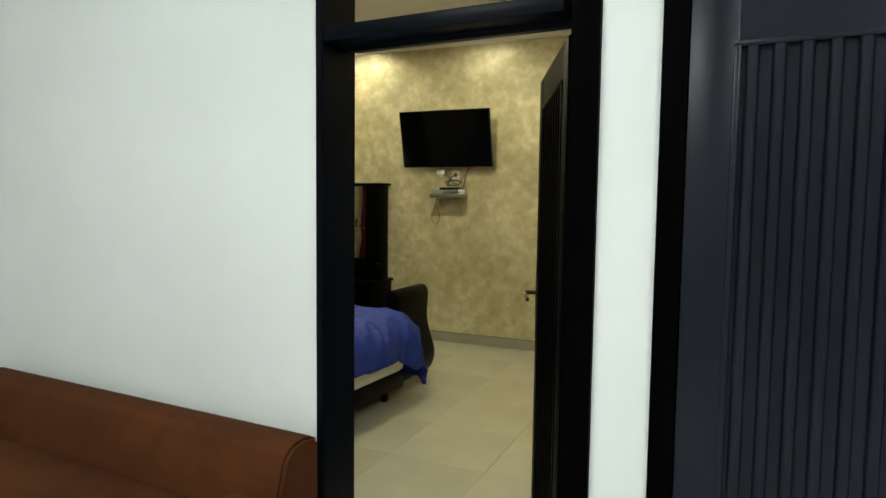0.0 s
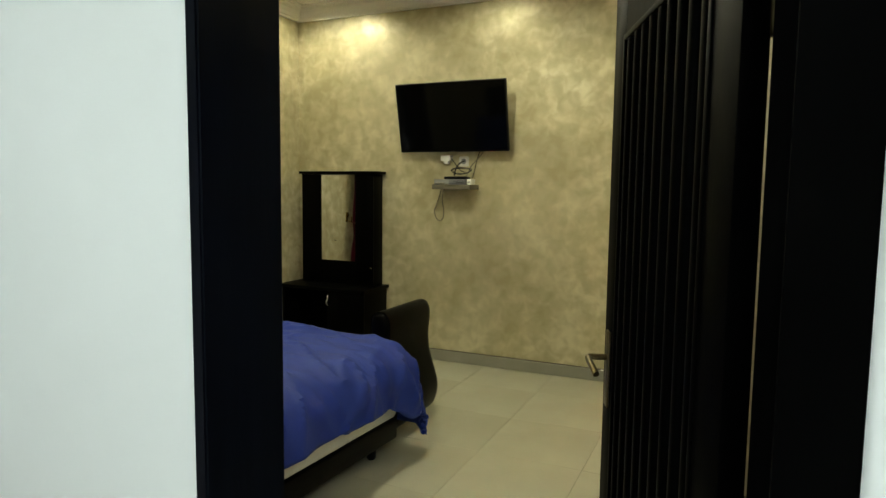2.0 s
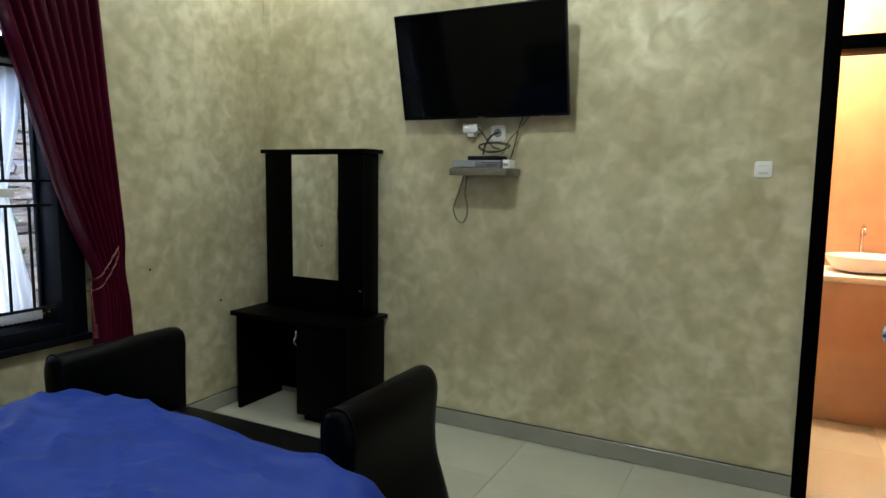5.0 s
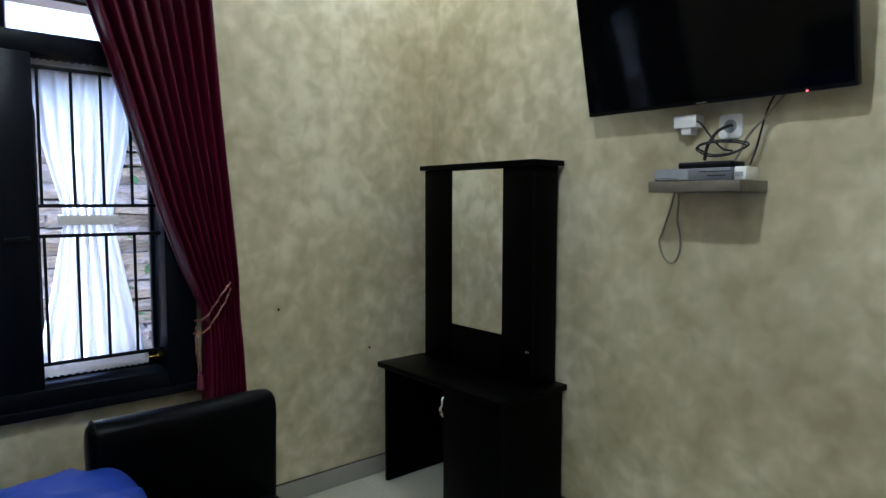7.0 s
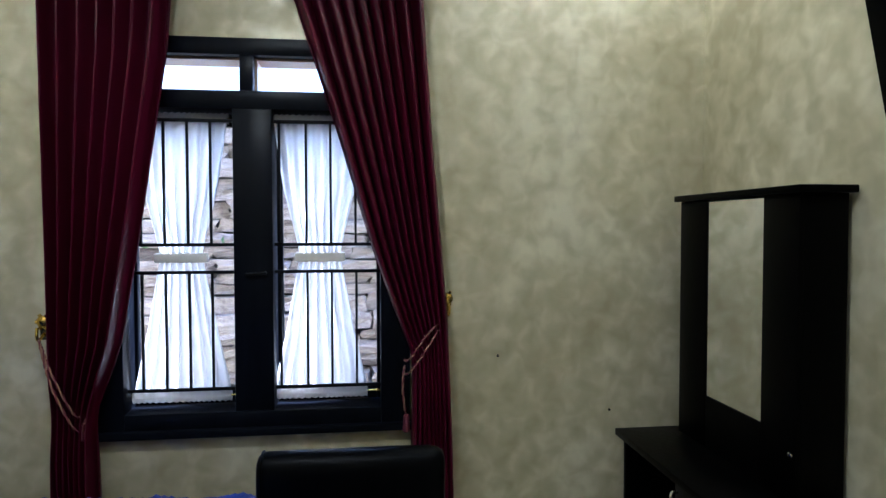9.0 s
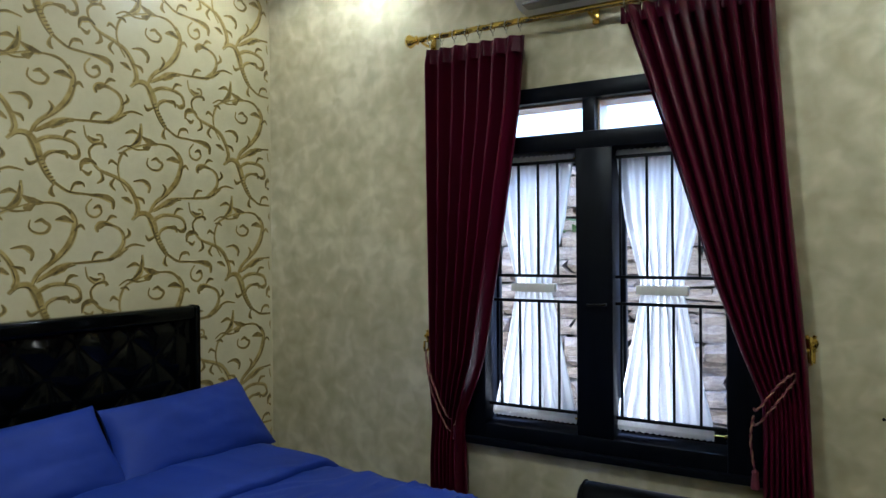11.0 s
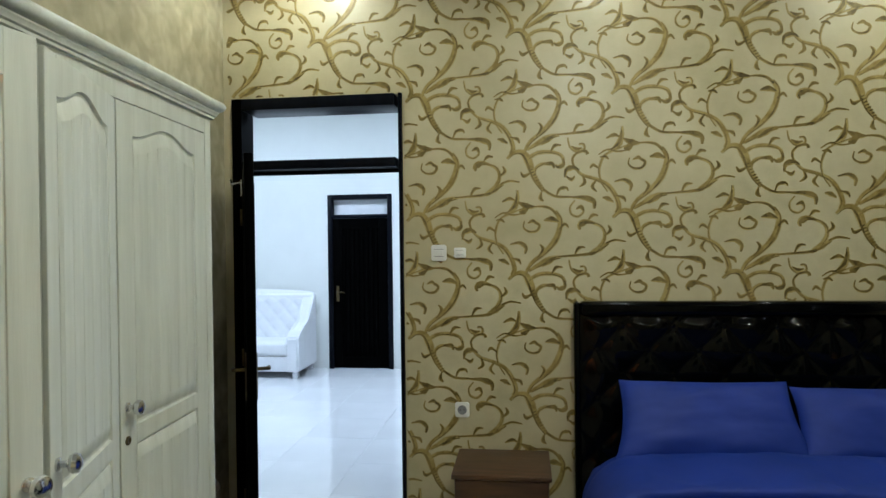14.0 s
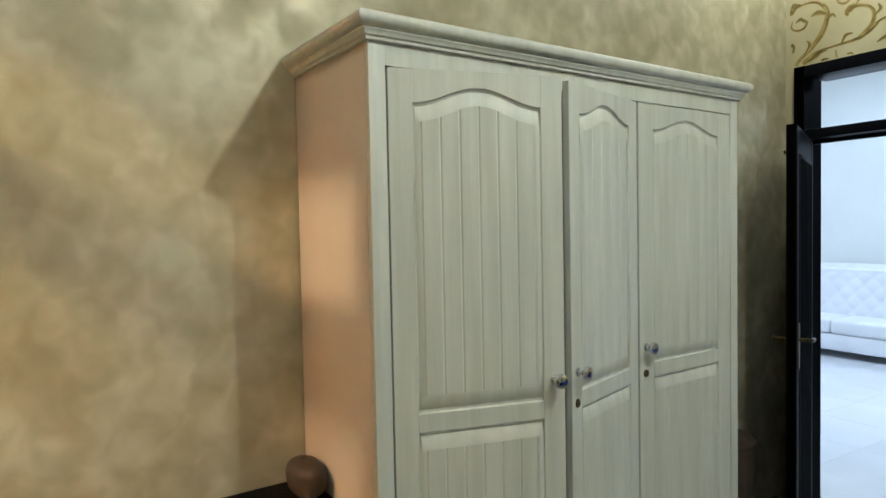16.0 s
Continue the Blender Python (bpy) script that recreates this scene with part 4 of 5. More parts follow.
grid(bm, 80, 30, fitted)
ob = part("cloth", bm, "blue", sheet)
ob.modifiers.new("thickness", "SOLIDIFY").thickness = -0.006

# duvet: rounded drop over both sides and the foot, its top edge turned back
duvet = thing("duvet", "royal blue quilted duvet spread over the bed, top folded back", "duvet", A)


def wrinkle(p, q):
    a = noise.noise(Vector((p * 2.1, q * 2.6, 0.3))) * 0.020
    b = noise.noise(Vector((p * 3.0 + q * 2.5, q * 7.0 - p * 4, 4.1))) * 0.014
    c = (1 - abs(noise.noise(Vector((p * 2.6 + 3, q * 6.5 + p * 3, 8.8))))) ** 7 * 0.022
    d = (1 - abs(noise.noise(Vector((p * 1.4 + q * 1.1, q * 8.0 - p * 2.5, 2.2))))) ** 14 * 0.010
    return a + b + c + d


def drop(s, t):
    q = 0.34 + t * 2.26
    hem = min(max((q - 1.80) / 0.25, 0), 1)
    p = -1.06 + s * (2.09 + 0.11 * hem * hem * (3 - 2 * hem))
    c, hw, r = (U0 + U1) / 2, (U1 - U0) / 2 - 0.11, 0.19
    p = max(p, -1.06)
    op, wp = bend(abs(p) - hw + 0.02, r)
    oq, wq = bend(q - 2.03, 0.17)
    w = math.hypot(wp, wq)
    w = min(w, 0.51 if p > 0 else 0.48)
    crown = 0.035 * max(1 - (p / 0.8) ** 2, 0)
    n = wrinkle(p, q) * (0.3 + 0.7 * min(max((q - 0.8) / 0.6, 0), 1))
    ripple = 0.018 * math.sin(q * 13 + 2 * noise.noise(Vector((q * 2, 1, 2)))) * min(wp / 0.2, 1)
    ripple2 = 0.014 * math.sin(p * 12) * min(wq / 0.2, 1)
    u = c + math.copysign(hw - 0.02 + op + ripple * 0.8 + (n if wp > 0.05 else 0), p)
    v = min(q, 2.03) + ripple2
    if q > 2.03:
        v = 2.03 + oq * 0.75 + ripple2 * 0.5
    z = 0.615 + crown - w + (n if w < 0.15 else n * 0.5)
    return (u, v, max(z, 0.105))


bm = bmesh.new()
grid(bm, 130, 130, drop)
ob = part("cover", bm, "blue", duvet)
ob.modifiers.new("thickness", "SOLIDIFY").thickness = 0.02
bm = bmesh.new()


def turned(s, t):
    """The turned-back band: a soft roll with a lip."""
    p = -0.98 + s * 2.02
    c, hw = (U0 + U1) / 2, (U1 - U0) / 2 - 0.11
    op, wp = bend(abs(p) - hw + 0.02, 0.20)
    a = t * 2 * math.pi
    ca, sa = math.cos(a), math.sin(a)
    prof_v = 0.665 + 0.215 * math.copysign(abs(ca) ** 0.35, ca) + 0.012 * math.sin(s * 7)
    prof_z = 0.028 * math.copysign(abs(sa) ** 0.5, sa)
    n = wrinkle(p, prof_v) * 0.3
    return (c + math.copysign(hw - 0.02 + op * 1.02, p), prof_v + n * 0.3, 0.646 + 0.035 * max(1 - (p / 0.8) ** 2, 0) - min(wp, 0.30) + prof_z + n)


grid(bm, 110, 40, turned)
part("turned_band", bm, "blue", duvet)


def pillow(m, w, h, d, seed):
    root = thing("pillow", "plump royal blue cotton pillow leaning on the headboard", "pillow", m, "bed pillows")
    for side in (-1, 1):
        bm = bmesh.new()

        def puff(s, t):
            x, y = s * 2 - 1, t * 2 - 1
            k = max((1 - abs(x) ** 2.6) * (1 - abs(y) ** 2.6), 0) ** 0.42
            pinch = 1 - 0.07 * (1 - abs(y) ** 2) * abs(x)
            pinch2 = 1 - 0.08 * (1 - abs(x) ** 2) * abs(y)
            n = noise.noise(Vector((x * 2.2, y * 2.6, seed + side))) * 0.012 * k + (1 - abs(noise.noise(Vector((x * 3 + y * 2, y * 4, seed))))) ** 6 * 0.003 * k
            return (x * w / 2 * pinch * (1 - 0.07 * y), y * h / 2 * pinch2, side * (d / 2 * k + n + 0.002))
        grid(bm, 44, 34, puff)
        part("case", bm, "blue", root)
    bm = bmesh.new()

    def flange(s, t):
        x = -1 + 2 * s
        return (x * w / 2 * 0.985, -h / 2 * (0.90 + 0.17 * t) + 0.01 * math.sin(x * 6), 0.006 * math.sin(x * 9 + t * 3))
    grid(bm, 40, 4, flange)
    ob = part("flange", bm, "blue", root)
    ob.modifiers.new("thickness", "SOLIDIFY").thickness = 0.004
    return root


pillow(A @ pose(1.545, 0.340, 0.800, 124, 0, 1), 0.80, 0.385, 0.17, 1.0)
pillow(A @ pose(0.800, 0.335, 0.785, 124, 0, 3), 0.79, 0.375, 0.17, 5.0)

# ---- bench at the foot of the bed ----
bench = thing("bench", "black leather bench with two high scrolled arms by the bed", "bench", pose(0, 0, 0))


def arm(xc, out, y0, y1):
    prof = [(-0.005, 0.06), (-0.02, 0.16), (-0.05, 0.30), (-0.055, 0.45), (-0.06, 0.60), (-0.065, 0.70), (-0.05, 0.755), (-0.01, 0.778), (0.035, 0.765), (0.058, 0.72), (0.06, 0.66),
            (0.052, 0.56), (0.062, 0.44), (0.10, 0.32), (0.125, 0.22), (0.115, 0.13), (0.075, 0.06)]
    line = spline([(a * out, b, 0) for a, b in prof] + [(prof[0][0] * out, prof[0][1], 0)], 3)[:-1]
    n = len(line)
    bm = bmesh.new()
    cx, cz = 0.02 * out, 0.4
    rings = []
    for y, inset in ((y0, 0.030), (y0 + 0.006, 0.014), (y0 + 0.02, 0.003), (y0 + 0.04, 0.0), (y1 - 0.06, 0.0), (y1 - 0.025, 0.004), (y1 - 0.008, 0.016), (y1, 0.034)):
        ring = []
        for i, p in enumerate(line):
            a, b = line[i - 1], line[(i + 1) % n]
            d = (b - a).normalized()
            nx, nz = -d.y, d.x
            if (p.x - cx) * nx + (p.y - cz) * nz > 0:
                nx, nz = -nx, -nz
            ring.append(bm.verts.new((xc + p.x + nx * inset, y, p.y + nz * inset)))
        rings.append(ring)
    for a, b in zip(rings, rings[1:]):
        for k in range(n):
            bm.faces.new((a[k], a[(k + 1) % n], b[(k + 1) % n], b[k]))
    bm.faces.new(rings[0][::-1])
    bm.faces.new(rings[-1])
    ob = part("arm", bm, "leather", bench)
    bm = bmesh.new()
    tube(bm, [(xc + p.x * 1.0, y0 + 0.02, p.y) for p in line[6:-6]], 0.004, 6)
    part("piping", bm, "leather", ob)


arm(0.60, -1, 2.15, 2.775)
arm(1.93, 1, 2.215, 2.815)
part("seat", boxed(0.655, 1.885, 2.215, 2.76, 0.30, 0.405, bevel=0.035, segs=4), "leather", bench)
part("seat_box", boxed(0.64, 1.89, 2.225, 2.75, 0.10, 0.30, bevel=0.01), "leather", bench)
for x in (0.61, 1.95):
    for y in (2.27, 2.72):
        bm = bmesh.new()
        lathe(bm, [(0.018, 0.004), (0.024, 0.012), (0.028, 0.075)], 12, (x, y, 0))
        part("foot", bm, "plastic_black", bench)

# ---- dressing table ----
dr = thing("dressing_table", "black dressing table with a tall mirror tower and one cupboard", "dressing table")
part("tabletop", boxed(0.085, 0.985, 3.598, 4.03, 0.612, 0.640, bevel=0.003), "blackboard", dr)
part("side_panel", boxed(0.105, 0.128, 3.63, 4.02, 0.004, 0.612, bevel=0.002), "blackboard", dr)
part("back_panel", boxed(0.128, 0.60, 4.0, 4.018, 0.05, 0.612), "blackboard", dr)
cab = part("cupboard", boxed(0.60, 0.965, 3.64, 4.02, 0.05, 0.612, bevel=0.002), "blackboard", dr)
part("plinth", boxed(0.61, 0.955, 3.67, 4.01, 0.004, 0.05), "blackboard", cab)
cd = part("cupboard_door", boxed(0.595, 0.968, 3.618, 3.638, 0.055, 0.604, bevel=0.003), "blackboard", dr)
bm = bmesh.new()
tube(bm, spline([(0.615, 3.618, 0.575), (0.615, 3.598, 0.57), (0.622, 3.592, 0.545), (0.608, 3.592, 0.52), (0.615, 3.598, 0.49), (0.615, 3.618, 0.485)], 5), 0.007, 8)
part("handle", bm, "chrome", cd, "chrome bow handle")
part("tower_side", boxed(0.165, 0.19, 3.87, 4.02, 0.64, 1.63, bevel=0.002), "blackboard", dr)
part("tower_side", boxed(0.895, 0.92, 3.87, 4.02, 0.64, 1.63, bevel=0.002), "blackboard", dr)
part("tower_back", boxed(0.19, 0.895, 4.005, 4.018, 0.64, 1.63), "blackboard", dr)
bm = boxed(0.165, 0.375, 3.852, 3.870, 0.645, 1.628, bevel=0.002)
part("left_panel", bm, "blackboard", dr)
part("lower_panel", boxed(0.377, 0.735, 3.853, 3.871, 0.645, 0.852), "blackboard", dr)
part("tower_door", boxed(0.737, 0.92, 3.852, 3.870, 0.645, 1.628, bevel=0.002), "blackboard", dr)
mir = part("mirror", boxed(0.377, 0.735, 3.857, 3.866, 0.853, 1.622), "mirror", dr, "upright bevelled mirror")
part("top_cap", boxed(0.145, 0.95, 3.83, 4.03, 1.63, 1.655, bevel=0.004), "blackboard", dr)
bm = bmesh.new()
lathe(bm, [(0.004, 0), (0.009, -0.006), (0.009, -0.012), (0.003, -0.015)], 12, (0.905, 3.852, 0.80), "y")
part("lock", bm, "chrome", dr)

# ---- television, shelf and cables ----
tv = thing("television", "black flat-screen television tilted forward on a wall bracket", "television", Matrix.Translation((1.643, 3.872, 2.095)) @ Matrix.Rotation(radians(12.5), 4, "X"))
part("housing", boxed(-0.488, 0.488, -0.004, 0.035, -0.285, 0.285, bevel=0.006), "plastic_black", tv)
part("screen", boxed(-0.480, 0.480, -0.0075, -0.0042, -0.268, 0.277), "screen", tv, "dark glossy screen, switched off")
part("rear_bulge", boxed(-0.30, 0.30, 0.034, 0.07, -0.24, 0.10, bevel=0.012), "plastic_black", tv)
part("badge", boxed(-0.02, 0.02, -0.0065, -0.004, -0.282, -0.276), "chrome", tv)
part("standby_light", boxed(0.345, 0.352, -0.0065, -0.004, -0.283, -0.279), "led", tv, "red standby light")
bm = boxed(-0.14, -0.11, 0.055, 0.085, -0.18, 0.18)
box(bm, 0.11, 0.14, 0.055, 0.085, -0.18, 0.18)
box(bm, -0.2, 0.2, 0.08, 0.17, -0.03, 0.03)
part("bracket", bm, "iron", tv)

sh = thing("wall_shelf", "small grey-brown wooden shelf fixed under the television", "shelf")
part("board", boxed(1.495, 1.835, 3.845, Y1, 1.505, 1.545, bevel=0.002), "shelf_wood", sh)
part("front_lip", boxed(1.497, 1.833, 3.838, 3.846, 1.507, 1.543, bevel=0.001), "shelf_wood", sh)
stb = thing("set_top_box", "slim silver set-top box on the wall shelf", "set-top box")
part("case", boxed(1.505, 1.79, 3.86, 4.02, 1.546, 1.588, bevel=0.003), "silver", stb)
part("front_panel", boxed(1.512, 1.64, 3.856, 3.861, 1.550, 1.585), "plastic_grey", stb)
part("disc_slot", boxed(1.68, 1.79, 3.857, 3.861, 1.574, 1.577), "plastic_black", stb)
part("strip", boxed(1.515, 1.60, 3.855, 3.857, 1.553, 1.557), "chrome", stb)
part("printed_bar", boxed(1.71, 1.775, 3.857, 3.861, 1.560, 1.563), "plastic_black", stb)
box2 = thing("splitter", "small pale grey signal splitter box on the wall shelf", "splitter")
part("case", boxed(1.795, 1.832, 3.875, 3.97, 1.546, 1.590, bevel=0.003), "plastic_white", box2)
part("port", boxed(1.8, 1.826, 3.871, 3.875, 1.556, 1.572), "plastic_grey", box2)
rc = thing("router", "flat black receiver lying on the set-top box", "receiver")
part("case", boxed(1.575, 1.775, 3.90, 4.0, 1.589, 1.613, bevel=0.008, segs=3), "plastic_black", rc)


def socket(name, label, category, m, w, h, kind):
    """A wall plate facing -y in its own frame."""
    root = thing(name, label, category, m)
    r = min(w, h) * 0.16
    rim = [(sx * (w / 2 - r) + r * math.cos(q), sz * (h / 2 - r) + r * math.sin(q)) for sx, sz, q0 in ((1, 1, 0), (-1, 1, 90), (-1, -1, 180), (1, -1, 270)) for q in [radians(q0 + 22.5 * k) for k in range(5)]]
    bm = bmesh.new()
    rings = [[bm.verts.new((x * f, y, z * f)) for x, z in rim] for f, y in ((1.0, 0.0), (1.0, -0.005), (0.975, -0.008), (0.93, -0.009))]
    for p, q in zip(rings, rings[1:]):
        for k in range(len(rim)):
            bm.faces.new((p[k], p[(k + 1) % len(rim)], q[(k + 1) % len(rim)], q[k]))
    bm.faces.new(rings[-1])
    part("plate", bm, "plastic_white", root)
    if kind == "switch":
        part("rocker", boxed(-w * 0.27, w * 0.27, -0.0125, -0.0088, -h * 0.2, h * 0.2, bevel=0.0015), "plastic_white", root)
        part("shadow_gap", boxed(-w * 0.3, w * 0.3, -0.0095, -0.0088, -h * 0.235, -h * 0.205), "plastic_grey", root)
        part("marker", boxed(-w * 0.3, w * 0.3, -0.0095, -0.0088, h * 0.205, h * 0.23), "plastic_grey", root)
    else:
        bm = bmesh.new()
        lathe(bm, [(0.024, -0.0005), (0.0235, 0.0), (0.020, 0.001)], 20, (0, -0.0095, 0), "y")
        part("well", bm, "plastic_grey", root)
        bm = bmesh.new()
        for e in (-1, 1):
            lathe(bm, [(0.003, -0.0005), (0.003, 0.0)], 8, (e * 0.0095, -0.0108, 0), "y")
        part("pin_holes", bm, "plastic_black", root)
    return root


FACE_IN = Matrix.Rotation(radians(180), 4, "Z")
socket("light_switch", "white plastic light switch on the beige wall", "switch", pose(3.037, Y1, 1.549), 0.076, 0.076, "switch")
socket("power_socket", "white power socket behind the cables", "socket", pose(1.70, Y1, 1.742), 0.086, 0.086, "socket")
socket("light_switch", "white double light switch on the wallpaper", "switch", A @ pose(2.786, 0, 1.557) @ FACE_IN, 0.080, 0.084, "switch")
socket("dimmer_switch", "small white switch beside the light switch on the wallpaper", "switch", A @ pose(2.676, 0, 1.557) @ FACE_IN, 0.062, 0.052, "switch")
socket("power_socket", "white power socket low on the wallpaper above the nightstand", "socket", A @ pose(2.674, 0, 0.745) @ FACE_IN, 0.074, 0.078, "socket")
socket("power_socket", "white power socket on the wallpaper beside the bed", "socket", A @ pose(0.288, 0, 0.768) @ FACE_IN, 0.074, 0.078, "socket")

ad = thing("power_adapter", "white plug adapter in a wall socket under the television", "adapter", pose(1.552, Y1, 1.757))
part("body", boxed(-0.045, 0.045, -0.06, -0.001, -0.012, 0.035, bevel=0.004), "plastic_white", ad)
part("plug", boxed(-0.02, 0.02, -0.05, -0.001, -0.035, -0.011, bevel=0.003), "plastic_white", ad)


def cable(label, pts, r=0.0035, material="cable"):
    root = thing("cable", label, "cable", group="cables under the television")
    bm = bmesh.new()
    tube(bm, spline(pts, 10), r, 8)
    part("wire", bm, material, root)


cable("grey cable hanging from the television to the receiver", [(1.92, 4.0, 1.86), (1.86, 3.99, 1.78), (1.79, 3.98, 1.70), (1.76, 3.98, 1.64), (1.74, 3.97, 1.60)], 0.0045, "cable_grey")
cable("black cable from the television down to the shelf", [(1.88, 4.0, 1.86), (1.84, 4.0, 1.78), (1.81, 4.0, 1.66), (1.79, 4.0, 1.60)])
cable("black plug lead from the wall socket", [(1.60, 3.98, 1.765), (1.625, 3.97, 1.75), (1.66, 3.98, 1.70), (1.70, 3.98, 1.66), (1.74, 3.97, 1.65)])
cable("black lead from the power socket", [(1.71, 4.02, 1.745), (1.69, 3.96, 1.72), (1.66, 3.95, 1.67), (1.65, 3.95, 1.62)], 0.006)
loop = [(1.715 + 0.085 * math.cos(a) * (1 + 0.08 * math.sin(3 * a)), 3.93 + 0.015 * math.sin(2 * a), 1.652 + 0.026 * math.sin(a)) for a in [2 * math.pi * k / 22 for k in range(45)]]
cable("coiled black cable bundled over the shelf", [(p[0] + 0.006 * math.sin(i * 0.3), p[1] + i * 0.0006, p[2] + i * 0.0003) for i, p in enumerate(loop)], 0.003)
cable("grey cable loop hanging below the shelf", [(1.515, 3.99, 1.51), (1.480, 4.02, 1.44), (1.445, 4.03, 1.36), (1.430, 4.03, 1.31), (1.455, 4.03, 1.25), (1.490, 4.03, 1.235), (1.515, 4.03, 1.27), (1.520, 4.03, 1.33), (1.505, 4.03, 1.40), (1.520, 4.01, 1.47), (1.530, 3.99, 1.51)], 0.004, "cable_grey")
nail = thing("nail", "small dark nail in the beige wall", "nail", pose(0, 3.088, 0.958))
bm = bmesh.new()
lathe(bm, [(0.002, -0.004), (0.002, 0.008), (0.006, 0.009), (0.006, 0.012)], 10, (0, 0, 0), "x")
part("shank", bm, "iron", nail)
nail2 = copy_thing(nail, pose(0, 3.60, 0.70))

# ---- nightstand ----
ns = thing("nightstand", "walnut brown wooden nightstand beside the bed", "nightstand", A)
N0, N1, NV1, NZ = 2.235, 2.690, 0.405, 0.550
part("top", boxed(N0, N1, 0.02, NV1, NZ - 0.022, NZ, bevel=0.004), "walnut", ns)
part("body", boxed(N0 + 0.012, N1 - 0.012, 0.022, NV1 - 0.03, 0.06, NZ - 0.022, bevel=0.003), "walnut", ns)
for z0, z1 in ((0.07, 0.285), (0.292, 0.525)):
    d = part("drawer", boxed(N0 + 0.016, N1 - 0.016, NV1 - 0.03, NV1 - 0.010, z0, z1, bevel=0.004), "walnut", ns)
    bm = bmesh.new()
    lathe(bm, [(0.006, 0), (0.006, 0.012), (0.014, 0.018), (0.012, 0.027), (0.004, 0.03)], 14, ((N0 + N1) / 2, NV1 - 0.012, (z0 + z1) / 2), "y")
    part("knob", bm, "old_brass", d)
for a in (N0 + 0.03, N1 - 0.07):
    for b in (0.03, NV1 - 0.08):
        part("foot", boxed(a, a + 0.04, b, b + 0.04, 0.004, 0.062), "walnut", ns)

# ---- wardrobe ----
WX = 3.475                                          # plane of its closed doors
wd = thing("wardrobe", "cream limed wooden wardrobe, two of three arched doors ajar", "wardrobe", pose(WX, 0, 0))
# local: x into the wall from the door faces, y along the front
WA, WB, WT = 1.177, 2.712, 2.045
DEP = X1 - WX - 0.008
part("side_panel", boxed(0.020, DEP, WB - 0.02, WB, 0.004, WT, bevel=0.002), "cream_side", wd, "plain pale laminate side")
part("side_panel", boxed(0.020, DEP, WA, WA + 0.02, 0.004, WT, bevel=0.002), "cream_side", wd)
part("back_panel", boxed(DEP - 0.012, DEP, WA + 0.02, WB - 0.02, 0.004, WT), "cream_side", wd)
part("top_panel", boxed(0.02, DEP, WA + 0.02, WB - 0.02, WT - 0.03, WT), "cream_side", wd)
part("partition", boxed(0.024, DEP - 0.013, 1.735, 1.753, 0.06, WT - 0.031), "cream_side", wd)
part("floor_panel", boxed(0.024, DEP - 0.013, WA + 0.021, WB - 0.021, 0.085, 0.10), "cream_side", wd)
part("plinth", boxed(0.022, 0.04, WA + 0.02, WB - 0.02, 0.004, 0.084), "cream_wood", wd)
part("front_stile", boxed(0.0, 0.019, 2.665, WB, 0.004, WT, bevel=0.002), "cream_wood", wd)
part("front_stile", boxed(0.0, 0.019, WA, 1.222, 0.004, WT, bevel=0.002), "cream_wood", wd)
part("top_rail", boxed(0.001, 0.019, 1.222, 2.665, 1.984, WT), "cream_wood", wd)
# cornice: cove, fillet and a rounded nosing
corn = [(0.0, 0.0), (-0.010, 0.001), (-0.010, 0.008), (-0.016, 0.011), (-0.018, 0.018), (-0.022, 0.022), (-0.022, 0.026), (-0.030, 0.030), (-0.038, 0.038), (-0.041, 0.047), (-0.038, 0.056), (-0.031, 0.061), (0.03, 0.062), (0.03, 0.0)]
bm = bmesh.new()
sweep = [[bm.verts.new((x, y, WT - 0.008 + b)) for x, y in ((DEP, WB - a), (a, WB - a), (a, WA + a), (DEP, WA + a))] for a, b in corn[:-2] + [(0.03, 0.062)]]
for p, q in zip(sweep, sweep[1:]):
    for k in range(3):
        bm.faces.new((p[k], p[k + 1], q[k + 1], q[k]))
part("cornice", bm, "cream_wood", wd)


def cyma(s, base, rise):
    """Height of the arch over a panel at the fraction s across it."""
    return base + rise * (0.5 + 0.5 * math.cos((s - 0.5) * 2 * math.pi))


def fielded(slab, a, b, z0, z1, rise):
    """A raised and fielded panel sunk in a door: step, quirk, chamfer, then grooved boards."""
    n = 24
    bm = bmesh.new()
    rings = []
    for inset, x in ((0.0, 0.0), (0.003, 0.0075), (0.010, 0.008), (0.013, 0.005), (0.046, -0.001)):
        y0, y1 = a + inset * 0.4, b - inset * 0.4
        ring = [(y0, z0 + inset, 1.0), (y1, z0 + inset, 1.0), (y1, z0 + 0.10, 0.3), (y1, z1 - 0.06, 0.3)]
        ring += [(y1 + (y0 - y1) * k / n, cyma(k / n, z1, rise) - inset, 1.0) for k in range(n + 1)]
        ring += [(y0, z1 - 0.06, 0.3), (y0, z0 + 0.10, 0.3)]
        rings.append([bm.verts.new((x * k, y, z)) for y, z, k in ring])
    m = len(rings[0])
    for p, q in zip(rings, rings[1:]):
        for k in range(m):
            bm.faces.new((p[k], p[(k + 1) % m], q[(k + 1) % m], q[k]))
    part("moulding", bm, "cream_wood", slab)
    y0, y1 = a + 0.0184, b - 0.0184
    count = max(round((y1 - y0) / 0.052), 3)
    step = (y1 - y0) / count
    for k in range(count):
        bm = bmesh.new()
        c0, c1 = y0 + step * k, y0 + step * (k + 1)
        cross = [(c0, 0.0016), (c0 + 0.004, -0.001), (c1 - 0.004, -0.001), (c1, 0.0016)]
        low = [bm.verts.new((x, y, z0 + 0.046)) for y, x in cross]
        up = [bm.verts.new((x, y, cyma((y - y0) / (y1 - y0), z1, rise) - 0.046)) for y, x in cross]
        for j in range(3):
            bm.faces.new((low[j], low[j + 1], up[j + 1], up[j]))
        part("bead_board", bm, "cream_wood", slab, smooth=False)


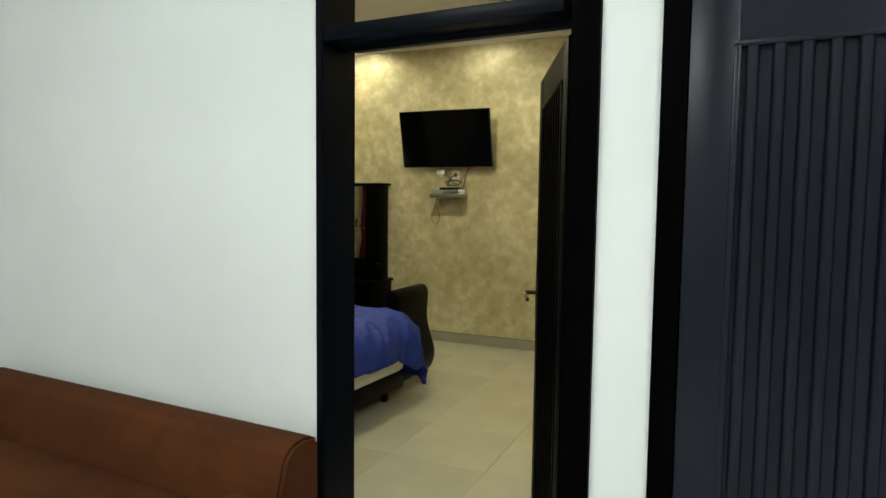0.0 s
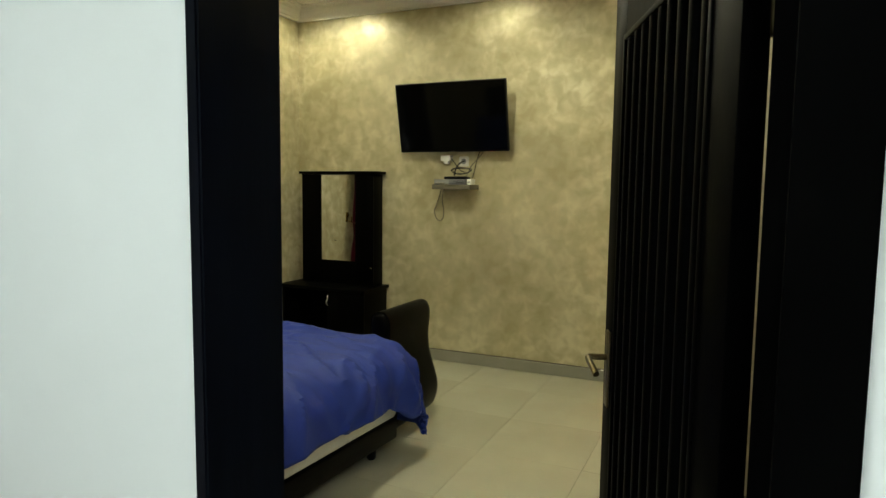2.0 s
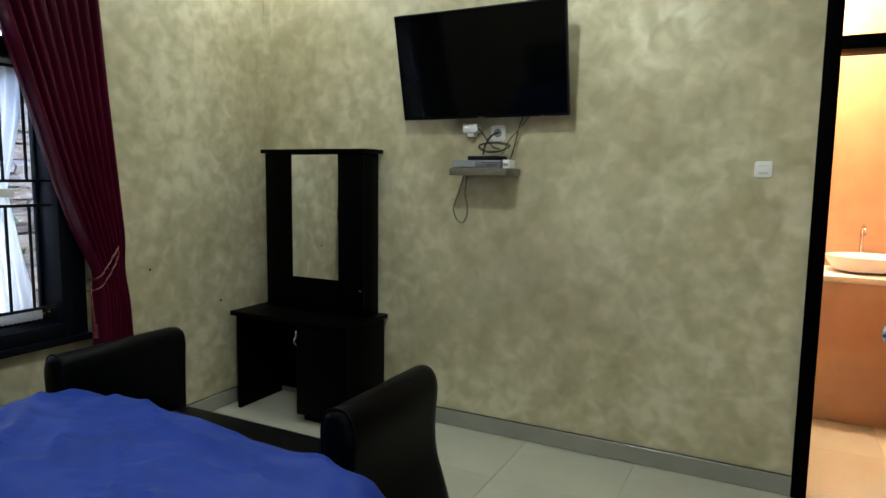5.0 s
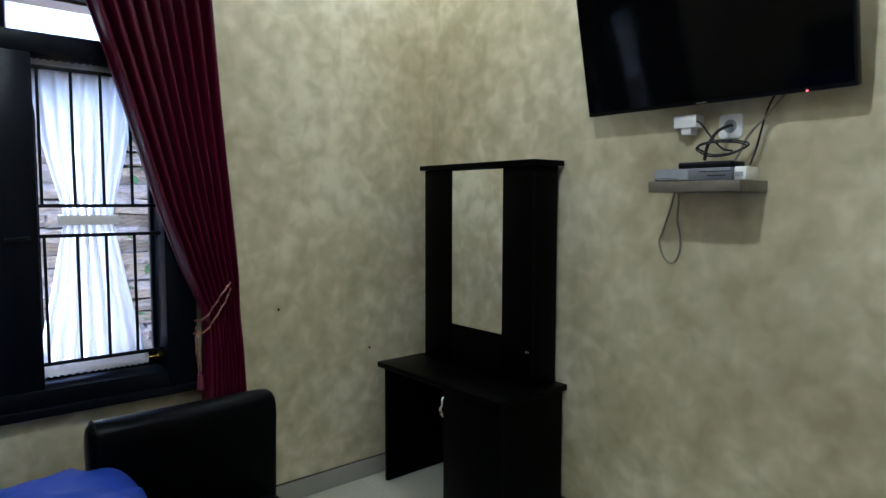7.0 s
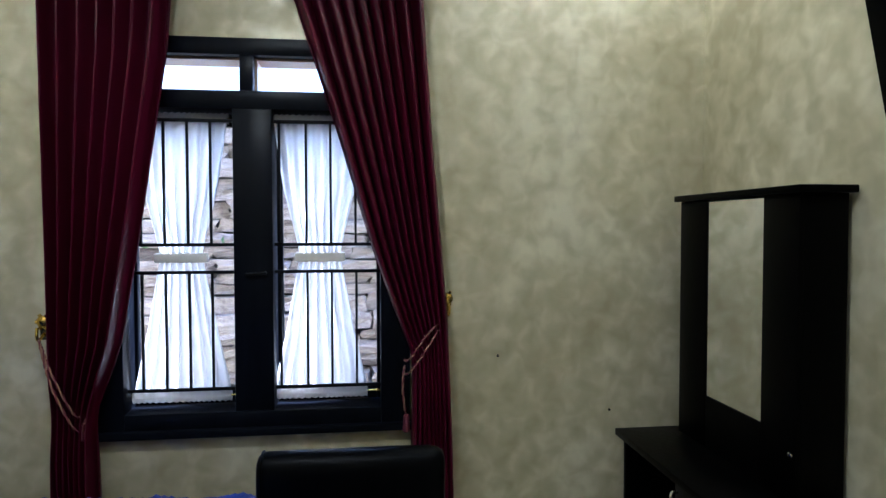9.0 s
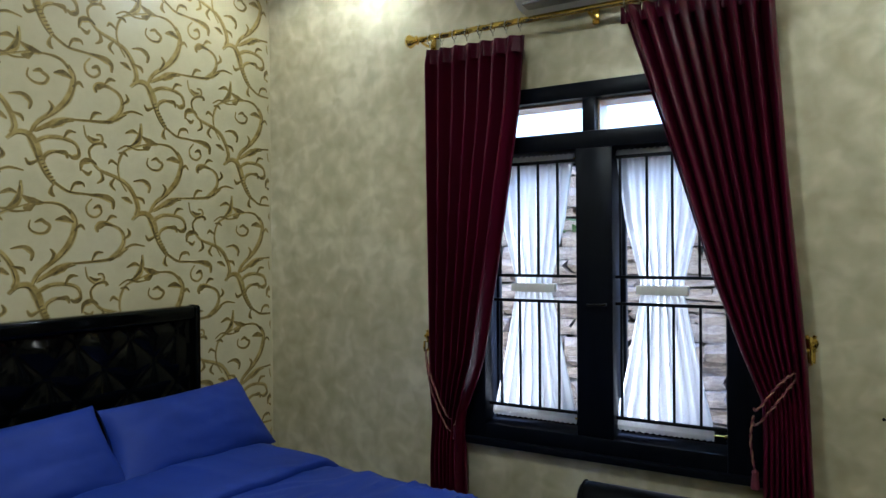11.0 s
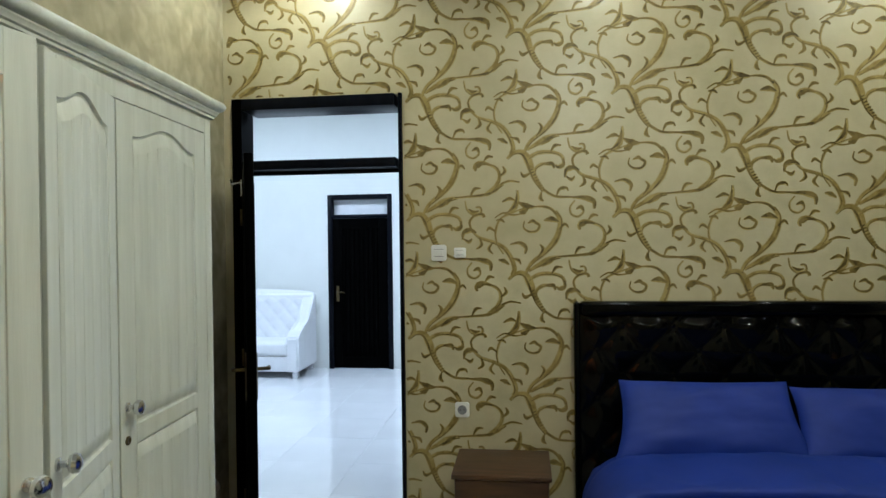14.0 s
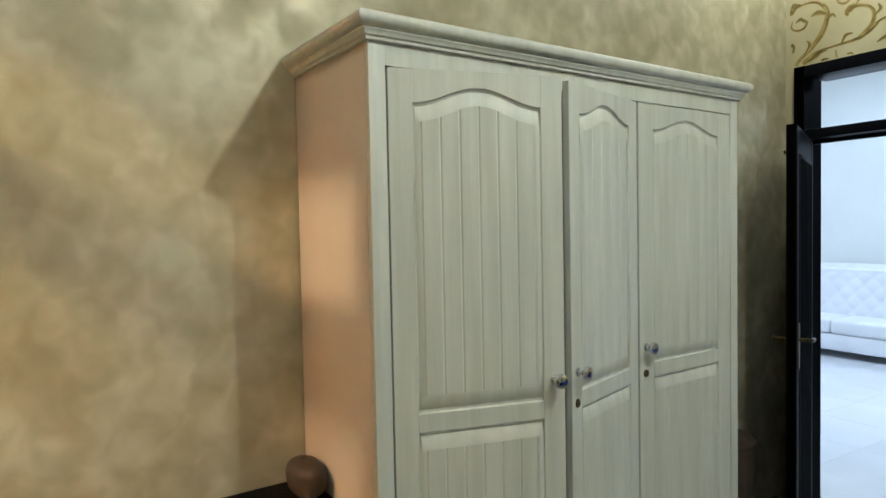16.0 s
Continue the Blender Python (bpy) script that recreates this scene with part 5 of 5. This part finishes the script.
def wardrobe_door(hinge, width, toward, ajar, side, keyhole):
    """A door hung at y=hinge, reaching along y by its sign and standing ajar by some degrees."""
    sg = toward
    lo, hi = sorted((0.002 * sg, width * sg))
    pa, pb = lo + side, hi - side
    z_mid0, z_mid1, top = 1.082, 1.128, 1.898
    bm = boxed(0.0105, 0.020, lo, hi, 0.105, 1.98, bevel=0.001, segs=1)
    box(bm, 0.0, 0.011, lo, pa, 0.105, 1.98, bevel=0.002)
    box(bm, 0.0, 0.011, pb, hi, 0.105, 1.98, bevel=0.002)
    box(bm, 0.0, 0.011, pa, pb, 0.105, 0.215)
    box(bm, 0.0, 0.011, pa, pb, z_mid0, z_mid1)
    n = 24
    lowr = [bm.verts.new((0.0, pb + (pa - pb) * k / n, cyma(k / n, top, 0.042))) for k in range(n + 1)]
    upr = [bm.verts.new((0.0, pb + (pa - pb) * k / n, 1.98)) for k in range(n + 1)]
    back = [bm.verts.new((0.011, pb + (pa - pb) * k / n, 1.98)) for k in range(n + 1)]
    for k in range(n):
        bm.faces.new((lowr[k], lowr[k + 1], upr[k + 1], upr[k]))
        bm.faces.new((upr[k], upr[k + 1], back[k + 1], back[k]))
    slab = part("door", bm, "cream_wood", wd, "cream limed door standing ajar" if ajar else "", smooth=False)
    slab.matrix_basis = Matrix.Translation((-0.001, hinge, 0)) @ Matrix.Rotation(radians(ajar * sg), 4, "Z")
    fielded(slab, pa, pb, z_mid1, top, 0.042)
    fielded(slab, pa, pb, 0.215, z_mid0, 0.0)
    ky = (width - 0.030) * sg
    bm = bmesh.new()
    lathe(bm, [(0.013, 0.0), (0.013, -0.004), (0.007, -0.007), (0.0065, -0.018), (0.016, -0.023), (0.0205, -0.031), (0.018, -0.039), (0.008, -0.044)], 18, (0, ky, 1.185), "x")
    part("knob", bm, "chrome", slab, "round chrome knob")
    if keyhole:
        bm = bmesh.new()
        lathe(bm, [(0.0125, 0.0), (0.012, -0.003), (0.008, -0.0045), (0.004, -0.002)], 16, (0, ky, 1.098), "x")
        part("keyhole", bm, "old_brass", slab)


wardrobe_door(2.664, 0.468, -1, 17.0, 0.062, False)
wardrobe_door(1.747, 0.440, 1, 15.5, 0.058, True)
wardrobe_door(1.226, 0.514, 1, 0.0, 0.075, True)

# ---- beside the wardrobe and behind the door ----
bn = thing("laundry_bin", "dark brown plastic bin behind the open door", "bin", pose(3.765, 0.845, 0))
bm = bmesh.new()
lathe(bm, [(0.115, 0.004), (0.12, 0.02), (0.145, 0.60), (0.142, 0.60), (0.117, 0.03)], 28)
part("body", bm, "bin", bn)
bm = bmesh.new()
lathe(bm, [(0.148, 0.60), (0.152, 0.61), (0.152, 0.63), (0.14, 0.645), (0.08, 0.66), (0.02, 0.664)], 28)
part("lid", bm, "bin", bn)
st = thing("side_table", "black side table standing against the beige wall", "table", pose(0, 0, 0))
part("tabletop", boxed(3.52, 3.93, 2.70, 3.36, 0.826, 0.850, bevel=0.004), "blackboard", st)
for x in (3.54, 3.87):
    for y in (2.875, 3.305):
        part("leg", boxed(x, x + 0.04, y, y + 0.04, 0.004, 0.826, bevel=0.003), "blackboard", st)
part("shelf", boxed(3.55, 3.90, 2.89, 3.33, 0.30, 0.32), "blackboard", st)

bag = thing("bag", "dark brown soft bag standing on the side table", "bag", pose(3.80, 2.765, 0.850))
bm = bmesh.new()


def sack(s, t):
    a, h = s * 2 * math.pi, t
    r = (1 - abs(2 * h - 0.9) ** 3.2) ** 0.5 if 0 < h < 0.95 else 0.05
    r *= 1 + 0.05 * math.sin(a * 3 + h * 5)
    return (0.085 * r * math.cos(a), 0.05 * r * math.sin(a), 0.006 + 0.105 * h)


grid(bm, 28, 16, sack)
part("body", bm, "bin", bag)

# ---- living room furniture ----
so = thing("sofa", "low brown suede sofa against the white living room wall", "sofa", A)
S0, S1 = 1.05, 2.985
part("seat", boxed(S0 + 0.16, S1 - 0.16, -0.98, -0.40, 0.20, 0.42, bevel=0.05, segs=4), "brown_suede", so)
bm = bmesh.new()
prism(bm, [(-0.19, 0.10), (-0.19, 0.61), (-0.21, 0.635), (-0.27, 0.645), (-0.33, 0.635), (-0.37, 0.60), (-0.43, 0.40), (-0.43, 0.10)], "x", S0 + 0.02, S1)
bmesh.ops.bevel(bm, geom=bm.edges[:], offset=0.012, segments=2, affect="EDGES")
part("backrest", bm, "brown_suede", so)
for a in (S0, S1 - 0.18):
    part("arm", boxed(a, a + 0.18, -1.0, -0.42, 0.10, 0.50, bevel=0.05, segs=4), "brown_suede", so)
part("base", boxed(S0 + 0.03, S1 - 0.03, -0.97, -0.25, 0.06, 0.20, bevel=0.01), "brown_suede", so)
for a in (S0 + 0.08, S1 - 0.12):
    for b in (-0.93, -0.3):
        part("foot", boxed(a, a + 0.05, b, b + 0.05, 0.004, 0.065), "plastic_black", so)

ws = thing("sofa", "white tufted leather sofa against the far living room wall", "sofa", A @ Matrix.Translation((5.05, LV, 0)))
WL = 1.75
bm = bmesh.new()


def backrest(s, t):
    x = 0.02 + s * (WL - 0.04)
    z = 0.30 + t * 0.74
    top = 1.0 + 0.05 * math.sin(math.pi * s) ** 0.5
    zz = 0.30 + t * (top - 0.30)
    h = (abs(math.sin(math.pi * (x / 0.19 + zz / 0.2))) * abs(math.sin(math.pi * (x / 0.19 - zz / 0.2)))) ** 0.5
    edge = min(min(t, 1 - t) * 8, min(s, 1 - s) * 12, 1)
    return (x, 0.24 + 0.017 * h * edge - 0.14 * t - 0.03 * (1 - edge), zz)


grid(bm, 90, 44, backrest)
part("backrest", bm, "white_leather", ws, "button-tufted white backrest")
bm = boxed(0.02, WL - 0.02, 0.02, 0.13, 0.10, 0.99, bevel=0.03, segs=3)
part("rear_frame", bm, "white_leather", ws)
for k in range(2):
    a = 0.14 + k * (WL - 0.28) / 2
    part("seat_cushion", boxed(a, a + (WL - 0.28) / 2 - 0.006, 0.18, 0.70, 0.27, 0.44, bevel=0.045, segs=4), "white_leather", ws)
part("base", boxed(0.03, WL - 0.03, 0.10, 0.685, 0.085, 0.27, bevel=0.012), "white_leather", ws)
for a in (0.0, WL - 0.15):
    bm = bmesh.new()
    prism(bm, [(0.02, 0.085), (0.72, 0.085), (0.72, 0.50), (0.66, 0.56), (0.50, 0.59), (0.32, 0.66), (0.18, 0.86), (0.10, 1.0), (0.02, 1.0)], "x", a, a + 0.15)
    bmesh.ops.bevel(bm, geom=bm.edges[:], offset=0.02, segments=3, affect="EDGES")
    part("arm", bm, "white_leather", ws)
for a in (0.03, WL - 0.09):
    for b in (0.06, 0.63):
        part("leg", boxed(a, a + 0.06, b, b + 0.05, 0.004, 0.087), "chrome", ws, "short steel leg")

# ---- outside the window ----
setting("ground", boxed(-60, 60, -60, 60, -0.25, -0.12), "earth", label="bare earth outside the house")
bank = setting("wall_retaining", boxed(-3.0, -1.97, -3.0, 7.5, -0.12, 2.45), "earth", label="rough stacked stone retaining wall outside the window")
shapes = []
for k in range(5):
    bm = boxed(-0.5, 0.5, -0.5, 0.5, -0.5, 0.5)
    bmesh.ops.subdivide_edges(bm, edges=bm.edges[:], cuts=1, use_grid_fill=True)
    r2 = random.Random(k)
    for v in bm.verts:
        v.co += Vector((r2.uniform(-0.13, 0.13), r2.uniform(-0.07, 0.07), r2.uniform(-0.10, 0.10)))
    me = bpy.data.meshes.new("stone")
    bm.to_mesh(me)
    bm.free()
    me.materials.append(M["stone"])
    shapes.append(me)
z = -0.1
while z < 2.3:
    h = rng.uniform(0.07, 0.14)
    y = 0.3 + rng.uniform(-0.3, 0)
    while y < 4.3:
        w = rng.uniform(0.24, 0.56)
        ob = new("stone", shapes[rng.randrange(5)])
        ob.parent = bank
        ob.matrix_basis = Matrix.LocRotScale((-1.95 + rng.uniform(-0.08, 0.07), y + w / 2, z + h / 2), Euler((rng.uniform(-0.05, 0.05), 0, rng.uniform(-0.06, 0.06))), (0.26, w * 0.97, h * 0.90))
        y += w
    z += h
verts, faces = [], []
for cy, cz, n in ((0.6, 2.5, 60), (1.9, 2.55, 60), (2.95, 1.95, 70), (3.25, 1.1, 60), (3.1, 0.6, 40), (3.9, 2.4, 60), (1.3, 1.6, 14)):
    for k in range(n):
        c = Vector((-1.79 + rng.uniform(-0.05, 0.07), cy + rng.gauss(0, 0.20), cz + rng.gauss(0, 0.14)))
        L, wd2 = rng.uniform(0.05, 0.12), rng.uniform(0.012, 0.028)
        d = Vector((rng.uniform(-0.2, 0.7), rng.uniform(-1, 1), rng.uniform(-1, 0.5))).normalized()
        s = d.cross(Vector((rng.uniform(-1, 1), rng.uniform(-1, 1), 1))).normalized() * wd2
        nrm = d.cross(s).normalized() * 0.008
        i = len(verts)
        verts += [c, c + d * L * 0.45 + s + nrm, c + d * L, c + d * L * 0.45 - s + nrm, c + d * L * 0.5]
        faces += [(i, i + 1, i + 4), (i + 1, i + 2, i + 4), (i + 2, i + 3, i + 4), (i + 3, i, i + 4)]
me = bpy.data.meshes.new("ferns")
me.from_pydata([tuple(v) for v in verts], [], faces)
me.materials.append(M["leafgreen"])
tagged(new("ferns", me), "small green ferns growing on the stone wall", "plants", kind="stuff")
sc = thing("plastic_scrap", "scrap of bright blue plastic caught on a stone", "scrap", pose(-1.79, 2.72, 0.83))
bm = bmesh.new()
grid(bm, 8, 5, lambda s, t: (0.02 * math.sin(s * 5 + t * 2), (s - 0.5) * 0.12, (t - 0.5) * 0.05 + 0.01 * math.sin(s * 6)))
ob = part("sheet", bm, "blue_scrap", sc)
ob.modifiers.new("thickness", "SOLIDIFY").thickness = 0.003

# ---- floors, tile by tile ----
slab = setting("floor", boxed(-0.17, X1 + TH, -0.25, Y1 + 1.9, -0.08, -0.003), "grout", label="cream polished ceramic tile floor of the bedroom")
slab2 = setting("floor_living", boxed(-2.4, 8.6, LV - 0.7, -0.075, -0.085, -0.0035), "grout", A, "white polished tile floor of the living room")
bm = boxed(-0.2994, 0.2994, -0.2994, 0.2994, -0.012, 0.0, bevel=0.001, segs=1)
bmesh.ops.recalc_face_normals(bm, faces=bm.faces[:])
tile_a = bpy.data.meshes.new("tile")
bm.to_mesh(tile_a)
bm.free()
tile_b = tile_a.copy()
tile_a.materials.append(M["floor"])
tile_b.materials.append(M["floor_white"])
for i in range(7):
    for j in range(10):
        ob = new("tile", tile_a)
        ob.parent = slab
        x, y = -0.48 + 0.6 * i + 0.3, -0.06 + 0.6 * j + 0.3
        if y + 0.3 < Y1 + 1.9:
            ob.matrix_basis = pose(x, y, rng.uniform(-0.0002, 0.0002))
rest = []
for i in range(19):
    for j in range(9):
        u, v = -2.4 + 0.3 + 0.6 * i, -0.09 - 0.3 - 0.6 * j
        if 1.2 < u < 8:
            ob = new("tile", tile_b)
            ob.parent = slab2
            ob.matrix_basis = pose(u, v, rng.uniform(-0.0002, 0.0002))
        else:
            rest.append((u, v))
bm = bmesh.new()
for u, v in rest:
    box(bm, u - 0.2988, u + 0.2988, v - 0.2988, v + 0.2988, -0.012, 0.0)
ob = part("tile_field", bm, "floor_white", slab2, smooth=False)
tagged(ob, kind="stuff")
